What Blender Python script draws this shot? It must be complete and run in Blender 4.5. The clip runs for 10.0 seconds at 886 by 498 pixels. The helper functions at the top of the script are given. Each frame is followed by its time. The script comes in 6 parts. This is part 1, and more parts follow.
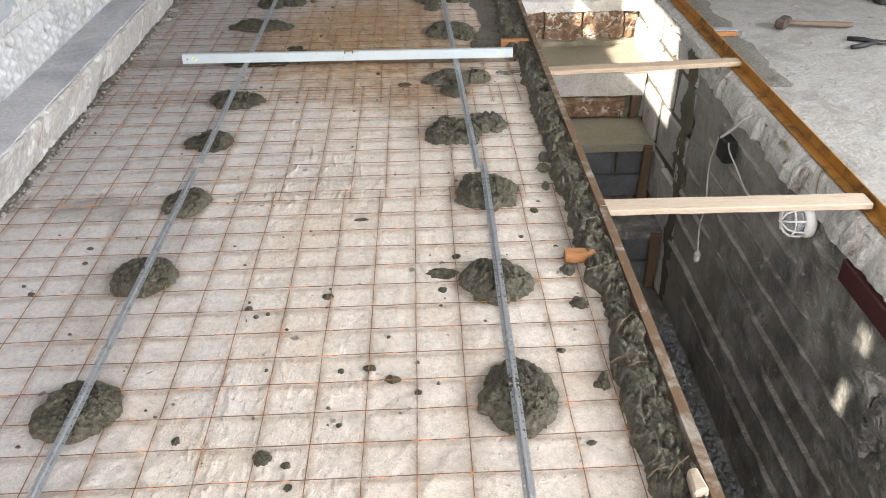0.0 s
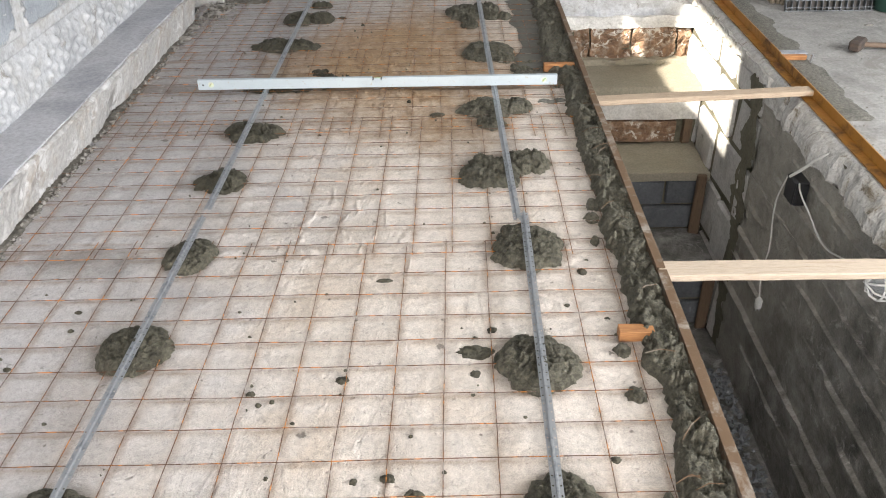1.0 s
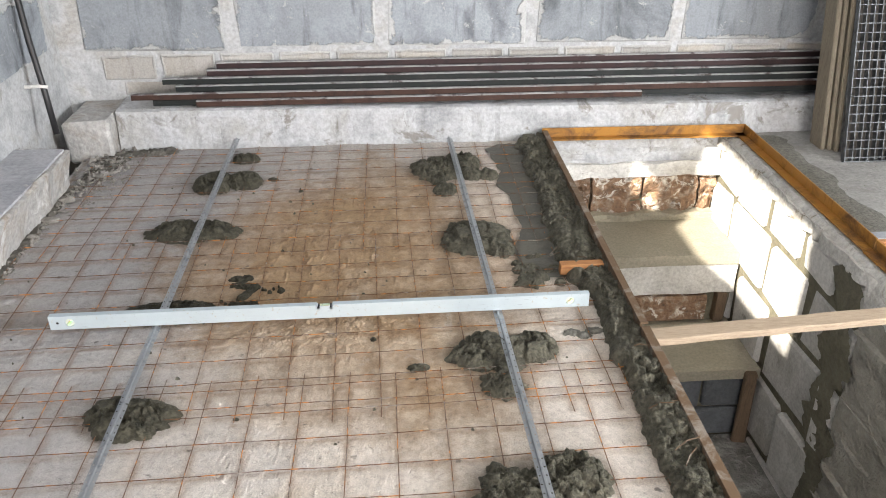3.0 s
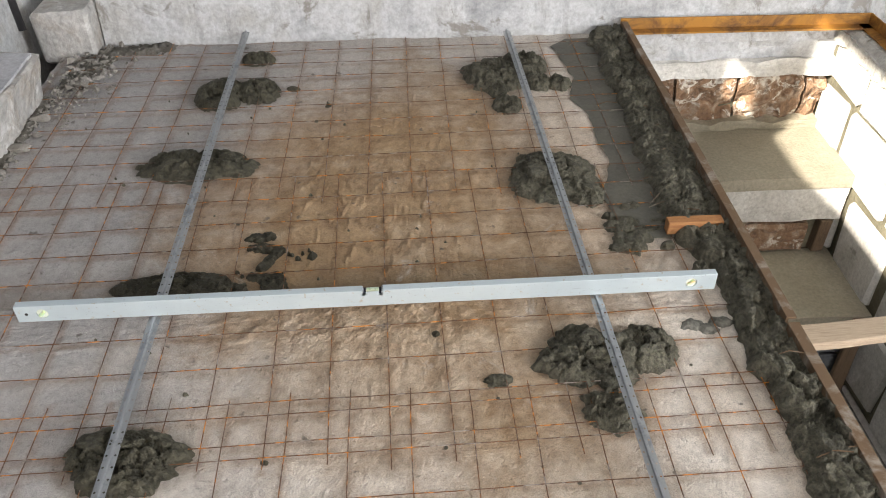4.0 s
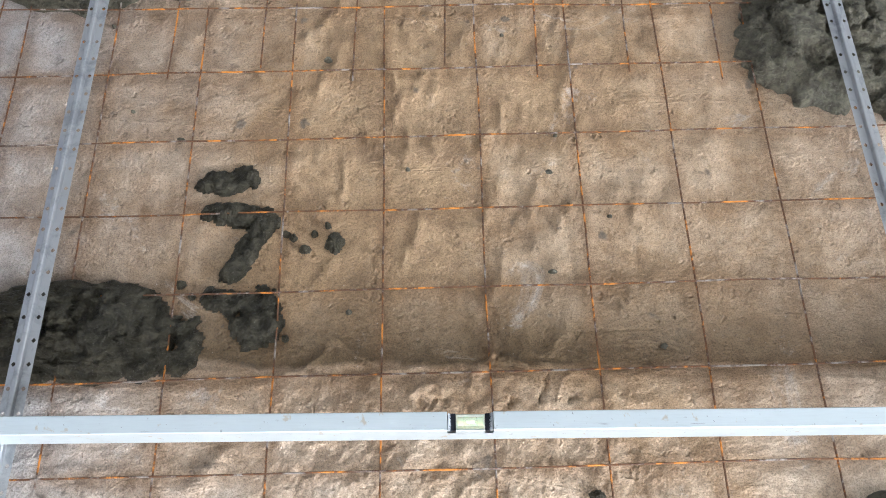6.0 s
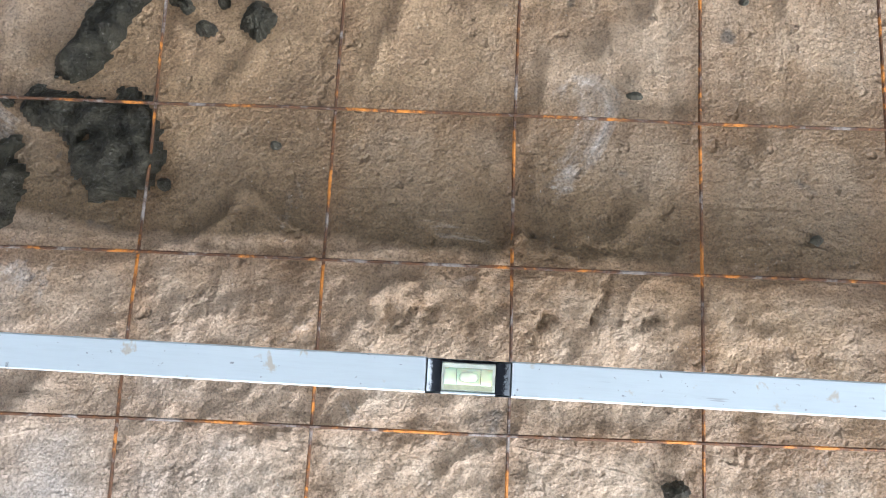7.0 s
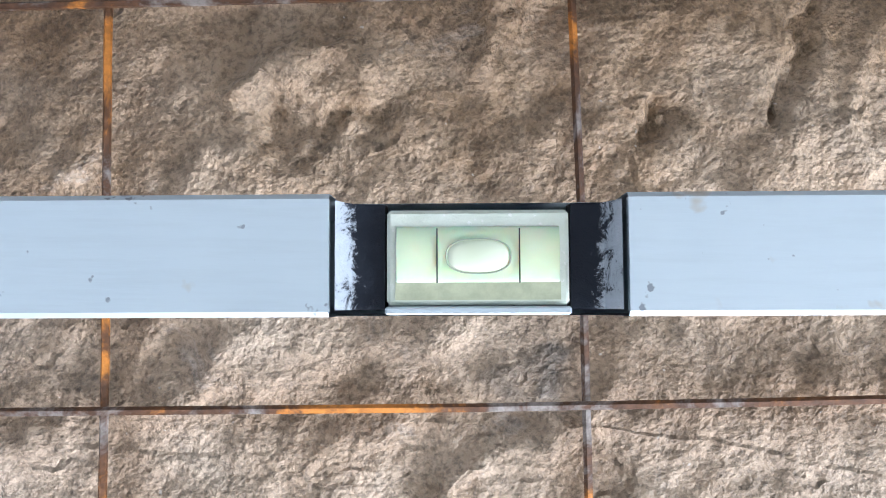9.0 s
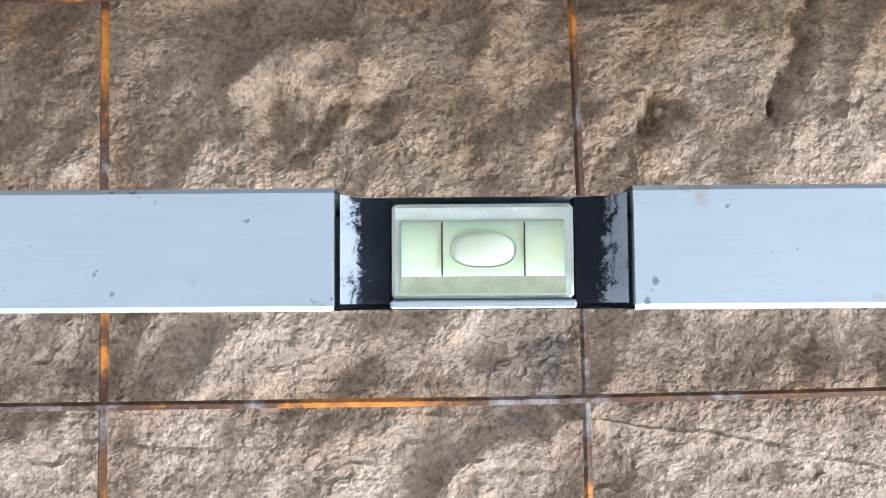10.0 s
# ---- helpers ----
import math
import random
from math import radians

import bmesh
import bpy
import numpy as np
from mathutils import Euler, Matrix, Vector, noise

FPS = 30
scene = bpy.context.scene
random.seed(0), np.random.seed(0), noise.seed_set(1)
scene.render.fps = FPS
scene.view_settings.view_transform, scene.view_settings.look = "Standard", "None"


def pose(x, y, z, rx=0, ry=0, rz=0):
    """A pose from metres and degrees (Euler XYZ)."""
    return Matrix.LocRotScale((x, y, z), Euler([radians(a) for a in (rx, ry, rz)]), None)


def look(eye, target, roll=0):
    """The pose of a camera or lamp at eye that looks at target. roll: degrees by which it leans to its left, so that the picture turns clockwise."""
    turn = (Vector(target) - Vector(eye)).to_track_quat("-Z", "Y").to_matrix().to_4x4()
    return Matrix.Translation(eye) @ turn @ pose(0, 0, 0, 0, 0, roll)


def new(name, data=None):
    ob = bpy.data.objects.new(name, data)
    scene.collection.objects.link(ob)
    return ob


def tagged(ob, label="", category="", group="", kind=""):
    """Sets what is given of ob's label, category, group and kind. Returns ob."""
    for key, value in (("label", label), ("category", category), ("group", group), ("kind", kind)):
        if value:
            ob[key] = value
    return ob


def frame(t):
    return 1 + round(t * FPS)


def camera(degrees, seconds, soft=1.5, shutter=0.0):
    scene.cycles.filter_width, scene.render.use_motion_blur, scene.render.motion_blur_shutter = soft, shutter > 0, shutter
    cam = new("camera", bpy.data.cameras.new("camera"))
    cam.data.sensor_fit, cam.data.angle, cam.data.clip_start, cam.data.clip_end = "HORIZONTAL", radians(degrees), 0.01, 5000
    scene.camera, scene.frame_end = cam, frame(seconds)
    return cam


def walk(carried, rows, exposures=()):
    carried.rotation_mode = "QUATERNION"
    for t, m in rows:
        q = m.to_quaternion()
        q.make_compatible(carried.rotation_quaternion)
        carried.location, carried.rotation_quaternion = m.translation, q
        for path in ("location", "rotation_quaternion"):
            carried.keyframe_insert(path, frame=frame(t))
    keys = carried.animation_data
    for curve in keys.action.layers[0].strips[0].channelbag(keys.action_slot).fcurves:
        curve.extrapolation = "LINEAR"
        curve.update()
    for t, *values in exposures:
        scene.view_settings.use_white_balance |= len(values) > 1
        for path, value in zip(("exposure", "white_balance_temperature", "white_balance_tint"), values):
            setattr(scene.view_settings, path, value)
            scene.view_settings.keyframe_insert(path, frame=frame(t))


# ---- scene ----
cam = camera(56.8, 10.0, 1.0)
PATH = [
    (0, (-0.108, 0.144, 1.349), (-0.057, 1.823, 0.265), -0.3),
    (0.5, (-0.066, 0.331, 1.331), (-0.033, 2.01, 0.245), -0.5),
    (1, (-0.094, 0.52, 1.327), (-0.129, 2.201, 0.245), -1.1),
    (1.3, (-0.185, 0.721, 1.316), (-0.215, 2.423, 0.265), -1.3),
    (1.5, (-0.223, 0.834, 1.317), (-0.247, 2.557, 0.301), -2.3),
    (2, (-0.239, 1.141, 1.295), (-0.131, 2.875, 0.304), -1.2),
    (2.5, (-0.181, 1.544, 1.321), (-0.054, 3.311, 0.393), -1.1),
    (3, (-0.218, 1.808, 1.298), (-0.104, 3.569, 0.357), -0.2),
    (3.2, (-0.256, 1.945, 1.277), (-0.161, 3.681, 0.289), -0.1),
    (4.3, (-0.347, 2.641, 1.226), (-0.284, 4.151, -0.084), -0.8),
    (4.5, (-0.357, 2.78, 1.213), (-0.316, 4.261, -0.13), -0.8),
    (5, (-0.376, 3.074, 1.15), (-0.373, 4.442, -0.308), -0.9),
    (5.2, (-0.387, 3.217, 1.096), (-0.405, 4.471, -0.462), -2.1),
    (6.3, (-0.456, 3.677, 0.768), (-0.46, 4.308, -1.13), 0.9),
    (6.5, (-0.443, 3.713, 0.693), (-0.464, 4.201, -1.247), -0.2),
    (7, (-0.434, 3.766, 0.512), (-0.463, 4.114, -1.458), -0.8),
    (7.5, (-0.437, 3.771, 0.341), (-0.452, 4.006, -1.645), 0.2),
    (8, (-0.434, 3.773, 0.264), (-0.449, 3.951, -1.728), -2.3),
    (8.5, (-0.427, 3.768, 0.227), (-0.476, 3.907, -1.767), -18.7),
    (9, (-0.425, 3.768, 0.208), (-0.47, 3.904, -1.787), -17.9),
    (9.5, (-0.426, 3.768, 0.205), (-0.473, 3.916, -1.789), -17.0),
    (10, (-0.427, 3.768, 0.208), (-0.452, 3.889, -1.788), -11.4),
]
EXPOSURES = [(0.0, 1.87, 6650, 10), (3.0, 2.06, 6700, 10), (4.5, 1.74, 6850, 10), (5.2, 2.13, 6650, 10), (6.4, 2.6, 6050, 10), (7.5, 2.44, 5850, 10), (8.5, 2.34, 5700, 10), (10.0, 2.3, 5700, 10)]
walk(cam, [(t, look(eye, target, roll)) for t, eye, target, roll in PATH], EXPOSURES)

# ---------------------------------------------------------------- light
world = bpy.data.worlds.new("sky")
scene.world = world
world.use_nodes = True
SUN_WAY = Vector((0.62, 0.55, -0.56)).normalized()
sky = world.node_tree.nodes.new("ShaderNodeTexSky")
sky.sky_type, sky.sun_disc = "NISHITA", False
sky.sun_elevation = math.asin(-SUN_WAY.z)
sky.sun_rotation = math.atan2(-SUN_WAY.x, -SUN_WAY.y)
world.node_tree.links.new(sky.outputs[0], world.node_tree.nodes["Background"].inputs[0])
world.node_tree.nodes["Background"].inputs[1].default_value = 0.06

sun = new("sun", bpy.data.lights.new("sun", "SUN"))
sun.data.energy, sun.data.angle, sun.data.color = 5.0, radians(0.5), (1.0, 0.93, 0.82)
sun.matrix_basis = look((-3, 0, 5), Vector((-3, 0, 5)) + SUN_WAY)

GATE_X0, GATE_X1, GATE_H, REAR_Y = -0.9, 2.5, 2.35, -3.0
gate_sky = new("gate_daylight", bpy.data.lights.new("gate_daylight", "AREA"))
gate_sky.data.shape, gate_sky.data.size, gate_sky.data.size_y = "RECTANGLE", GATE_X1 - GATE_X0, GATE_H
gate_sky.data.energy, gate_sky.data.color = 94.0, (1.0, 0.94, 0.925)
gate_sky.matrix_basis = look(((GATE_X0 + GATE_X1) / 2, REAR_Y - 0.05, GATE_H / 2 + 0.02), ((GATE_X0 + GATE_X1) / 2, 3.0, GATE_H / 2 + 0.02))

# area lamp added at an unseen, assumed right-hand window to brighten that side
side_fill = new("right_side_fill", bpy.data.lights.new("right_side_fill", "AREA"))
side_fill.data.shape, side_fill.data.size, side_fill.data.size_y = "RECTANGLE", 1.6, 1.3
side_fill.data.energy, side_fill.data.color = 78.0, (0.94, 0.965, 1.0)
side_fill.matrix_basis = look((4.03, 1.7, 1.55), (0.0, 2.2, 0.6))


# ---------------------------------------------------------------- materials
def nodes_of(name):
    m = bpy.data.materials.new(name)
    m.use_nodes = True
    nt = m.node_tree
    return m, nt, nt.nodes["Principled BSDF"]


def add(nt, kind, **values):
    n = nt.nodes.new(kind)
    for key, value in values.items():
        n.inputs[key].default_value = value
    return n


def place_of(nt):
    return nt.nodes.new("ShaderNodeTexCoord").outputs["Object"]


def noise_at(nt, where, scale, detail=6.0, rough=0.6, warp=0.0):
    n = add(nt, "ShaderNodeTexNoise", Scale=scale, Detail=detail, Roughness=rough, Distortion=warp)
    nt.links.new(where, n.inputs["Vector"])
    return n.outputs["Fac"]


def ramp(nt, value, stops):
    r = nt.nodes.new("ShaderNodeValToRGB")
    while len(r.color_ramp.elements) < len(stops):
        r.color_ramp.elements.new(0.5)
    for e, (p, c) in zip(r.color_ramp.elements, stops):
        e.position = p
        e.color = (*c, 1) if len(c) == 3 else c
    nt.links.new(value, r.inputs[0])
    return r.outputs[0]


def grey(v):
    return (v, v, v)


def blend(nt, fac, a, b, kind="MIX"):
    m = nt.nodes.new("ShaderNodeMix")
    m.data_type, m.blend_type = "RGBA", kind
    for socket, value in ((m.inputs[0], fac), (m.inputs[6], a), (m.inputs[7], b)):
        if isinstance(value, bpy.types.NodeSocket):
            nt.links.new(value, socket)
        elif isinstance(value, (int, float)):
            socket.default_value = value
        else:
            socket.default_value = (*value, 1)
    return m.outputs[2]


def maths(nt, kind, a, b=0.0, clamp=False):
    n = nt.nodes.new("ShaderNodeMath")
    n.operation, n.use_clamp = kind, clamp
    for socket, value in zip(n.inputs, (a, b)):
        if isinstance(value, bpy.types.NodeSocket):
            nt.links.new(value, socket)
        else:
            socket.default_value = value
    return n.outputs[0]


def bump(nt, bsdf, height, depth, strength=1.0):
    b = add(nt, "ShaderNodeBump", Strength=strength, Distance=depth)
    nt.links.new(height, b.inputs["Height"])
    nt.links.new(b.outputs[0], bsdf.inputs["Normal"])
    return b


def mineral(name, colours, big=2.0, fine=60.0, depth=0.004, rough=0.85, stain=None, spread=0.5, stain_scale=5.0, vary=0.0):
    """Concrete, mortar, brick: large blotches, fine grain, and stains with an edge of their own."""
    m, nt, b = nodes_of(name)
    p = place_of(nt)
    a = noise_at(nt, p, big, 8, 0.65, 0.4)
    g = noise_at(nt, p, fine, 5, 0.7)
    k = len(colours)
    c = ramp(nt, a, [(0.3 + 0.4 * i / max(1, k - 1), col) for i, col in enumerate(colours)])
    c = blend(nt, 0.55, c, ramp(nt, g, [(0.3, grey(0.45)), (0.62, grey(1.0))]), "MULTIPLY")
    if stain:
        s = noise_at(nt, p, stain_scale, 8, 0.7, 0.8)
        c = blend(nt, ramp(nt, s, [(spread, grey(0)), (spread + 0.07, grey(1))]), c, stain)
    if vary:
        info = nt.nodes.new("ShaderNodeObjectInfo")
        c = blend(nt, 1.0, c, ramp(nt, info.outputs["Random"], [(0, grey(1 - vary)), (1, grey(1.0))]), "MULTIPLY")
    nt.links.new(c, b.inputs["Base Color"])
    nt.links.new(ramp(nt, a, [(0.3, grey(rough - 0.1)), (0.7, grey(min(1, rough + 0.08)))]), b.inputs["Roughness"])
    mid = noise_at(nt, p, fine / 5, 3, 0.55)
    low = noise_at(nt, p, fine, 2, 0.5)
    bump(nt, b, maths(nt, "ADD", maths(nt, "MULTIPLY", low, 0.3), mid), depth * 2.2)
    return m


def floor_surface():
    m, nt, b = nodes_of("rough_floor_concrete")
    p = place_of(nt)
    sep = nt.nodes.new("ShaderNodeSeparateXYZ")
    nt.links.new(p, sep.inputs[0])
    x, y = sep.outputs[0], sep.outputs[1]
    broad = noise_at(nt, p, 1.7, 6, 0.6, 0.6)
    mid = noise_at(nt, p, 14.0, 8, 0.72)
    grain = noise_at(nt, p, 160.0, 5, 0.75)
    cool = ramp(nt, broad, [(0.3, (0.52, 0.51, 0.52)), (0.5, (0.68, 0.665, 0.665)), (0.68, (0.58, 0.555, 0.54))])
    warm = ramp(nt, broad, [(0.3, (0.62, 0.55, 0.475)), (0.5, (0.84, 0.77, 0.70)), (0.68, (0.74, 0.635, 0.53))])
    tone = maths(nt, "ADD", x, maths(nt, "MULTIPLY", maths(nt, "SUBTRACT", noise_at(nt, p, 2.4, 6, 0.65, 0.8), 0.5), 1.3))
    pale = blend(nt, ramp(nt, maths(nt, "ADD", tone, 1.2), [(0.1, grey(0)), (0.75, grey(1))]), cool, warm)
    # shade of the back-left corner painted in: greyer and darker towards curb and footing
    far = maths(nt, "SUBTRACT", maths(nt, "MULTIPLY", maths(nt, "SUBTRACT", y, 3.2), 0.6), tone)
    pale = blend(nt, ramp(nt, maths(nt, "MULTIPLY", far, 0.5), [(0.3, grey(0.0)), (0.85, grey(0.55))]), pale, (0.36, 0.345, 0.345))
    # rust-brown damp stain in the middle of the floor, uneven at its rim
    wx = maths(nt, "DIVIDE", maths(nt, "ADD", x, 0.32), 0.60)
    wy = maths(nt, "DIVIDE", maths(nt, "SUBTRACT", y, 4.15), 0.82)
    r2 = maths(nt, "ADD", maths(nt, "MULTIPLY", wx, wx), maths(nt, "MULTIPLY", wy, wy))
    r2 = maths(nt, "ADD", r2, maths(nt, "MULTIPLY", maths(nt, "SUBTRACT", mid, 0.5), 1.5))
    r2 = maths(nt, "ADD", r2, maths(nt, "MULTIPLY", maths(nt, "SUBTRACT", broad, 0.5), 2.2))
    damp = ramp(nt, maths(nt, "MULTIPLY", r2, 0.7), [(0.07, grey(0.88)), (0.42, grey(0.58)), (0.95, grey(0.0))])
    c = blend(nt, damp, pale, ramp(nt, mid, [(0.3, (0.31, 0.175, 0.072)), (0.7, (0.56, 0.37, 0.185))]))
    # tide mark: a dark wet band whose front rim runs across just beyond the level
    wave = maths(nt, "MULTIPLY", maths(nt, "SUBTRACT", noise_at(nt, p, 9.0, 4, 0.5), 0.5), 0.035)
    d = maths(nt, "SUBTRACT", maths(nt, "ADD", y, wave), 3.853)
    band = ramp(nt, maths(nt, "MULTIPLY", d, 4.0), [(0.0, grey(0)), (0.03, grey(0.93)), (0.10, grey(0.84)), (0.25, grey(0.55)), (0.62, grey(0.0))])
    sidefade = ramp(nt, maths(nt, "ADD", maths(nt, "ABSOLUTE", maths(nt, "ADD", x, 0.35)), maths(nt, "MULTIPLY", mid, 0.3)), [(0.55, grey(1)), (0.95, grey(0.45))])
    band = maths(nt, "MULTIPLY", band, sidefade)
    c = blend(nt, band, c, (0.15, 0.098, 0.045))
    # water drawn out of the fresh mortar, and rust bled from the wires
    wet_rim = nt.nodes.new("ShaderNodeAttribute")
    wet_rim.attribute_name = "seep"
    halo = maths(nt, "MULTIPLY", wet_rim.outputs["Fac"], ramp(nt, mid, [(0.3, grey(0.5)), (0.6, grey(1.0))]))
    c = blend(nt, maths(nt, "MULTIPLY", halo, 0.5), c, (0.16, 0.115, 0.07))
    bled = nt.nodes.new("ShaderNodeAttribute")
    bled.attribute_name = "rust_bleed"
    patchy = ramp(nt, noise_at(nt, p, 7.0, 7, 0.7, 0.6), [(0.36, grey(0.25)), (0.62, grey(1.0))])
    c = blend(nt, maths(nt, "MULTIPLY", maths(nt, "MULTIPLY", bled.outputs["Fac"], patchy), 0.6), c, (0.26, 0.145, 0.065))
    # old dark damp blot near the curb
    ux = maths(nt, "DIVIDE", maths(nt, "ADD", x, 1.19), 0.20)
    uy = maths(nt, "DIVIDE", maths(nt, "SUBTRACT", y, 2.53), 0.11)
    blot = maths(nt, "ADD", maths(nt, "ADD", maths(nt, "MULTIPLY", ux, ux), maths(nt, "MULTIPLY", uy, uy)), maths(nt, "MULTIPLY", maths(nt, "SUBTRACT", mid, 0.5), 1.6))
    c = blend(nt, ramp(nt, blot, [(0.2, grey(0.6)), (1.0, grey(0.0))]), c, (0.27, 0.25, 0.235))
    # scuffs, pits and cement dust
    c = blend(nt, ramp(nt, noise_at(nt, p, 6.0, 9, 0.75, 1.2), [(0.6, grey(0)), (0.72, grey(0.6))]), c, (0.78, 0.76, 0.73))
    c = blend(nt, ramp(nt, noise_at(nt, p, 26.0, 3, 0.5), [(0.26, grey(0.75)), (0.31, grey(0.0))]), c, (0.14, 0.12, 0.10))
    c = blend(nt, 0.3, c, ramp(nt, grain, [(0.3, grey(0.55)), (0.58, grey(1.0))]), "MULTIPLY")
    c = blend(nt, 0.34, c, ramp(nt, noise_at(nt, p, 60.0, 6, 0.7), [(0.34, grey(0.42)), (0.55, grey(1.0))]), "MULTIPLY")
    c = blend(nt, 0.2, c, ramp(nt, mid, [(0.34, grey(0.5)), (0.55, grey(1.0))]), "MULTIPLY")
    c = blend(nt, 0.62, c, ramp(nt, noise_at(nt, p, 620.0, 3, 0.65), [(0.36, grey(0.32)), (0.55, grey(1.0))]), "MULTIPLY")
    c = blend(nt, ramp(nt, noise_at(nt, p, 330.0, 2, 0.5), [(0.74, grey(0)), (0.77, grey(0.4))]), c, (0.72, 0.68, 0.62))
    nt.links.new(c, b.inputs["Base Color"])
    nt.links.new(ramp(nt, maths(nt, "ADD", band, damp), [(0.0, grey(0.86)), (1.0, grey(0.62))]), b.inputs["Roughness"])
    swell = noise_at(nt, p, 15.0, 2, 0.5)
    knobs = noise_at(nt, p, 60.0, 2, 0.5)
    crag = noise_at(nt, p, 240.0, 2, 0.5)
    # small blow holes and sharp grit
    pit = ramp(nt, noise_at(nt, p, 75.0, 2, 0.5), [(0.27, grey(0)), (0.36, grey(1))])
    h = maths(nt, "ADD", maths(nt, "MULTIPLY", swell, 0.30), maths(nt, "MULTIPLY", knobs, 0.26))
    h = maths(nt, "ADD", h, maths(nt, "MULTIPLY", crag, 0.17))
    h = maths(nt, "ADD", h, maths(nt, "MULTIPLY", pit, 0.22))
    # long shallow trowel scrapes
    mp = nt.nodes.new("ShaderNodeMapping")
    mp.inputs["Rotation"].default_value = (0, 0, 0.7)
    mp.inputs["Scale"].default_value = (1.0, 2.6, 1.0)
    nt.links.new(p, mp.inputs[0])
    scrape = ramp(nt, noise_at(nt, mp.outputs[0], 5.0, 4, 0.6, 0.8), [(0.60, grey(0)), (0.625, grey(1)), (0.70, grey(0.2))])
    h = maths(nt, "ADD", h, maths(nt, "MULTIPLY", scrape, 0.08))
    # sandy skin
    sand = noise_at(nt, p, 520.0, 2, 0.6)
    h = maths(nt, "ADD", h, maths(nt, "MULTIPLY", sand, 0.15))
    bump(nt, b, h, 0.0105)
    return m


def metal(name, colour, other, rough=0.4, metallic=1.0, scale=25.0, depth=0.0006, spread=0.5):
    m, nt, b = nodes_of(name)
    p = place_of(nt)
    a = noise_at(nt, p, scale, 8, 0.7, 0.5)
    f = ramp(nt, a, [(spread, grey(0)), (spread + 0.16, grey(1))])
    nt.links.new(blend(nt, f, colour, other), b.inputs["Base Color"])
    nt.links.new(ramp(nt, a, [(0.3, grey(rough)), (0.7, grey(min(1.0, rough + 0.3)))]), b.inputs["Roughness"])
    b.inputs["Metallic"].default_value = metallic
    bump(nt, b, noise_at(nt, p, scale * 12, 4, 0.7), depth)
    return m


def rusted_wire():
    """Thin drawn steel: dull grey, with dark brown and bright orange rust in patches."""
    m, nt, b = nodes_of("rusty_wire")
    p = place_of(nt)
    a = noise_at(nt, p, 26.0, 6, 0.7, 0.4)
    c = ramp(nt, a, [(0.38, (0.34, 0.30, 0.27)), (0.46, (0.11, 0.055, 0.03)), (0.54, (0.17, 0.075, 0.03)), (0.60, (0.66, 0.25, 0.04))])
    c = blend(nt, 0.5, c, ramp(nt, noise_at(nt, p, 400.0, 3, 0.6), [(0.35, grey(0.4)), (0.6, grey(1.0))]), "MULTIPLY")
    nt.links.new(c, b.inputs["Base Color"])
    b.inputs["Roughness"].default_value, b.inputs["Metallic"].default_value = 0.6, 0.15
    bump(nt, b, noise_at(nt, p, 500.0, 3, 0.6), 0.0004)
    return m


def wood(name, light, dark, axis=(1, 12, 12), rough=0.75):
    m, nt, b = nodes_of(name)
    mp = nt.nodes.new("ShaderNodeMapping")
    mp.inputs["Scale"].default_value = axis
    nt.links.new(place_of(nt), mp.inputs[0])
    a = noise_at(nt, mp.outputs[0], 6.0, 8, 0.65, 1.5)
    g = noise_at(nt, mp.outputs[0], 40.0, 4, 0.7)
    c = ramp(nt, a, [(0.3, dark), (0.5, light), (0.7, dark)])
    c = blend(nt, 0.4, c, ramp(nt, g, [(0.3, grey(0.5)), (0.6, grey(1))]), "MULTIPLY")
    nt.links.new(c, b.inputs["Base Color"])
    b.inputs["Roughness"].default_value = rough
    bump(nt, b, g, 0.0015)
    return m


def plain(name, colour, rough=0.5, metallic=0.0, grain=0.12, scale=40.0):
    m, nt, b = nodes_of(name)
    a = noise_at(nt, place_of(nt), scale, 6, 0.7)
    lo, hi = [c * (1 - grain) for c in colour], [min(1, c * (1 + grain)) for c in colour]
    nt.links.new(ramp(nt, a, [(0.3, lo), (0.7, hi)]), b.inputs["Base Color"])
    b.inputs["Roughness"].default_value, b.inputs["Metallic"].default_value = rough, metallic
    return m


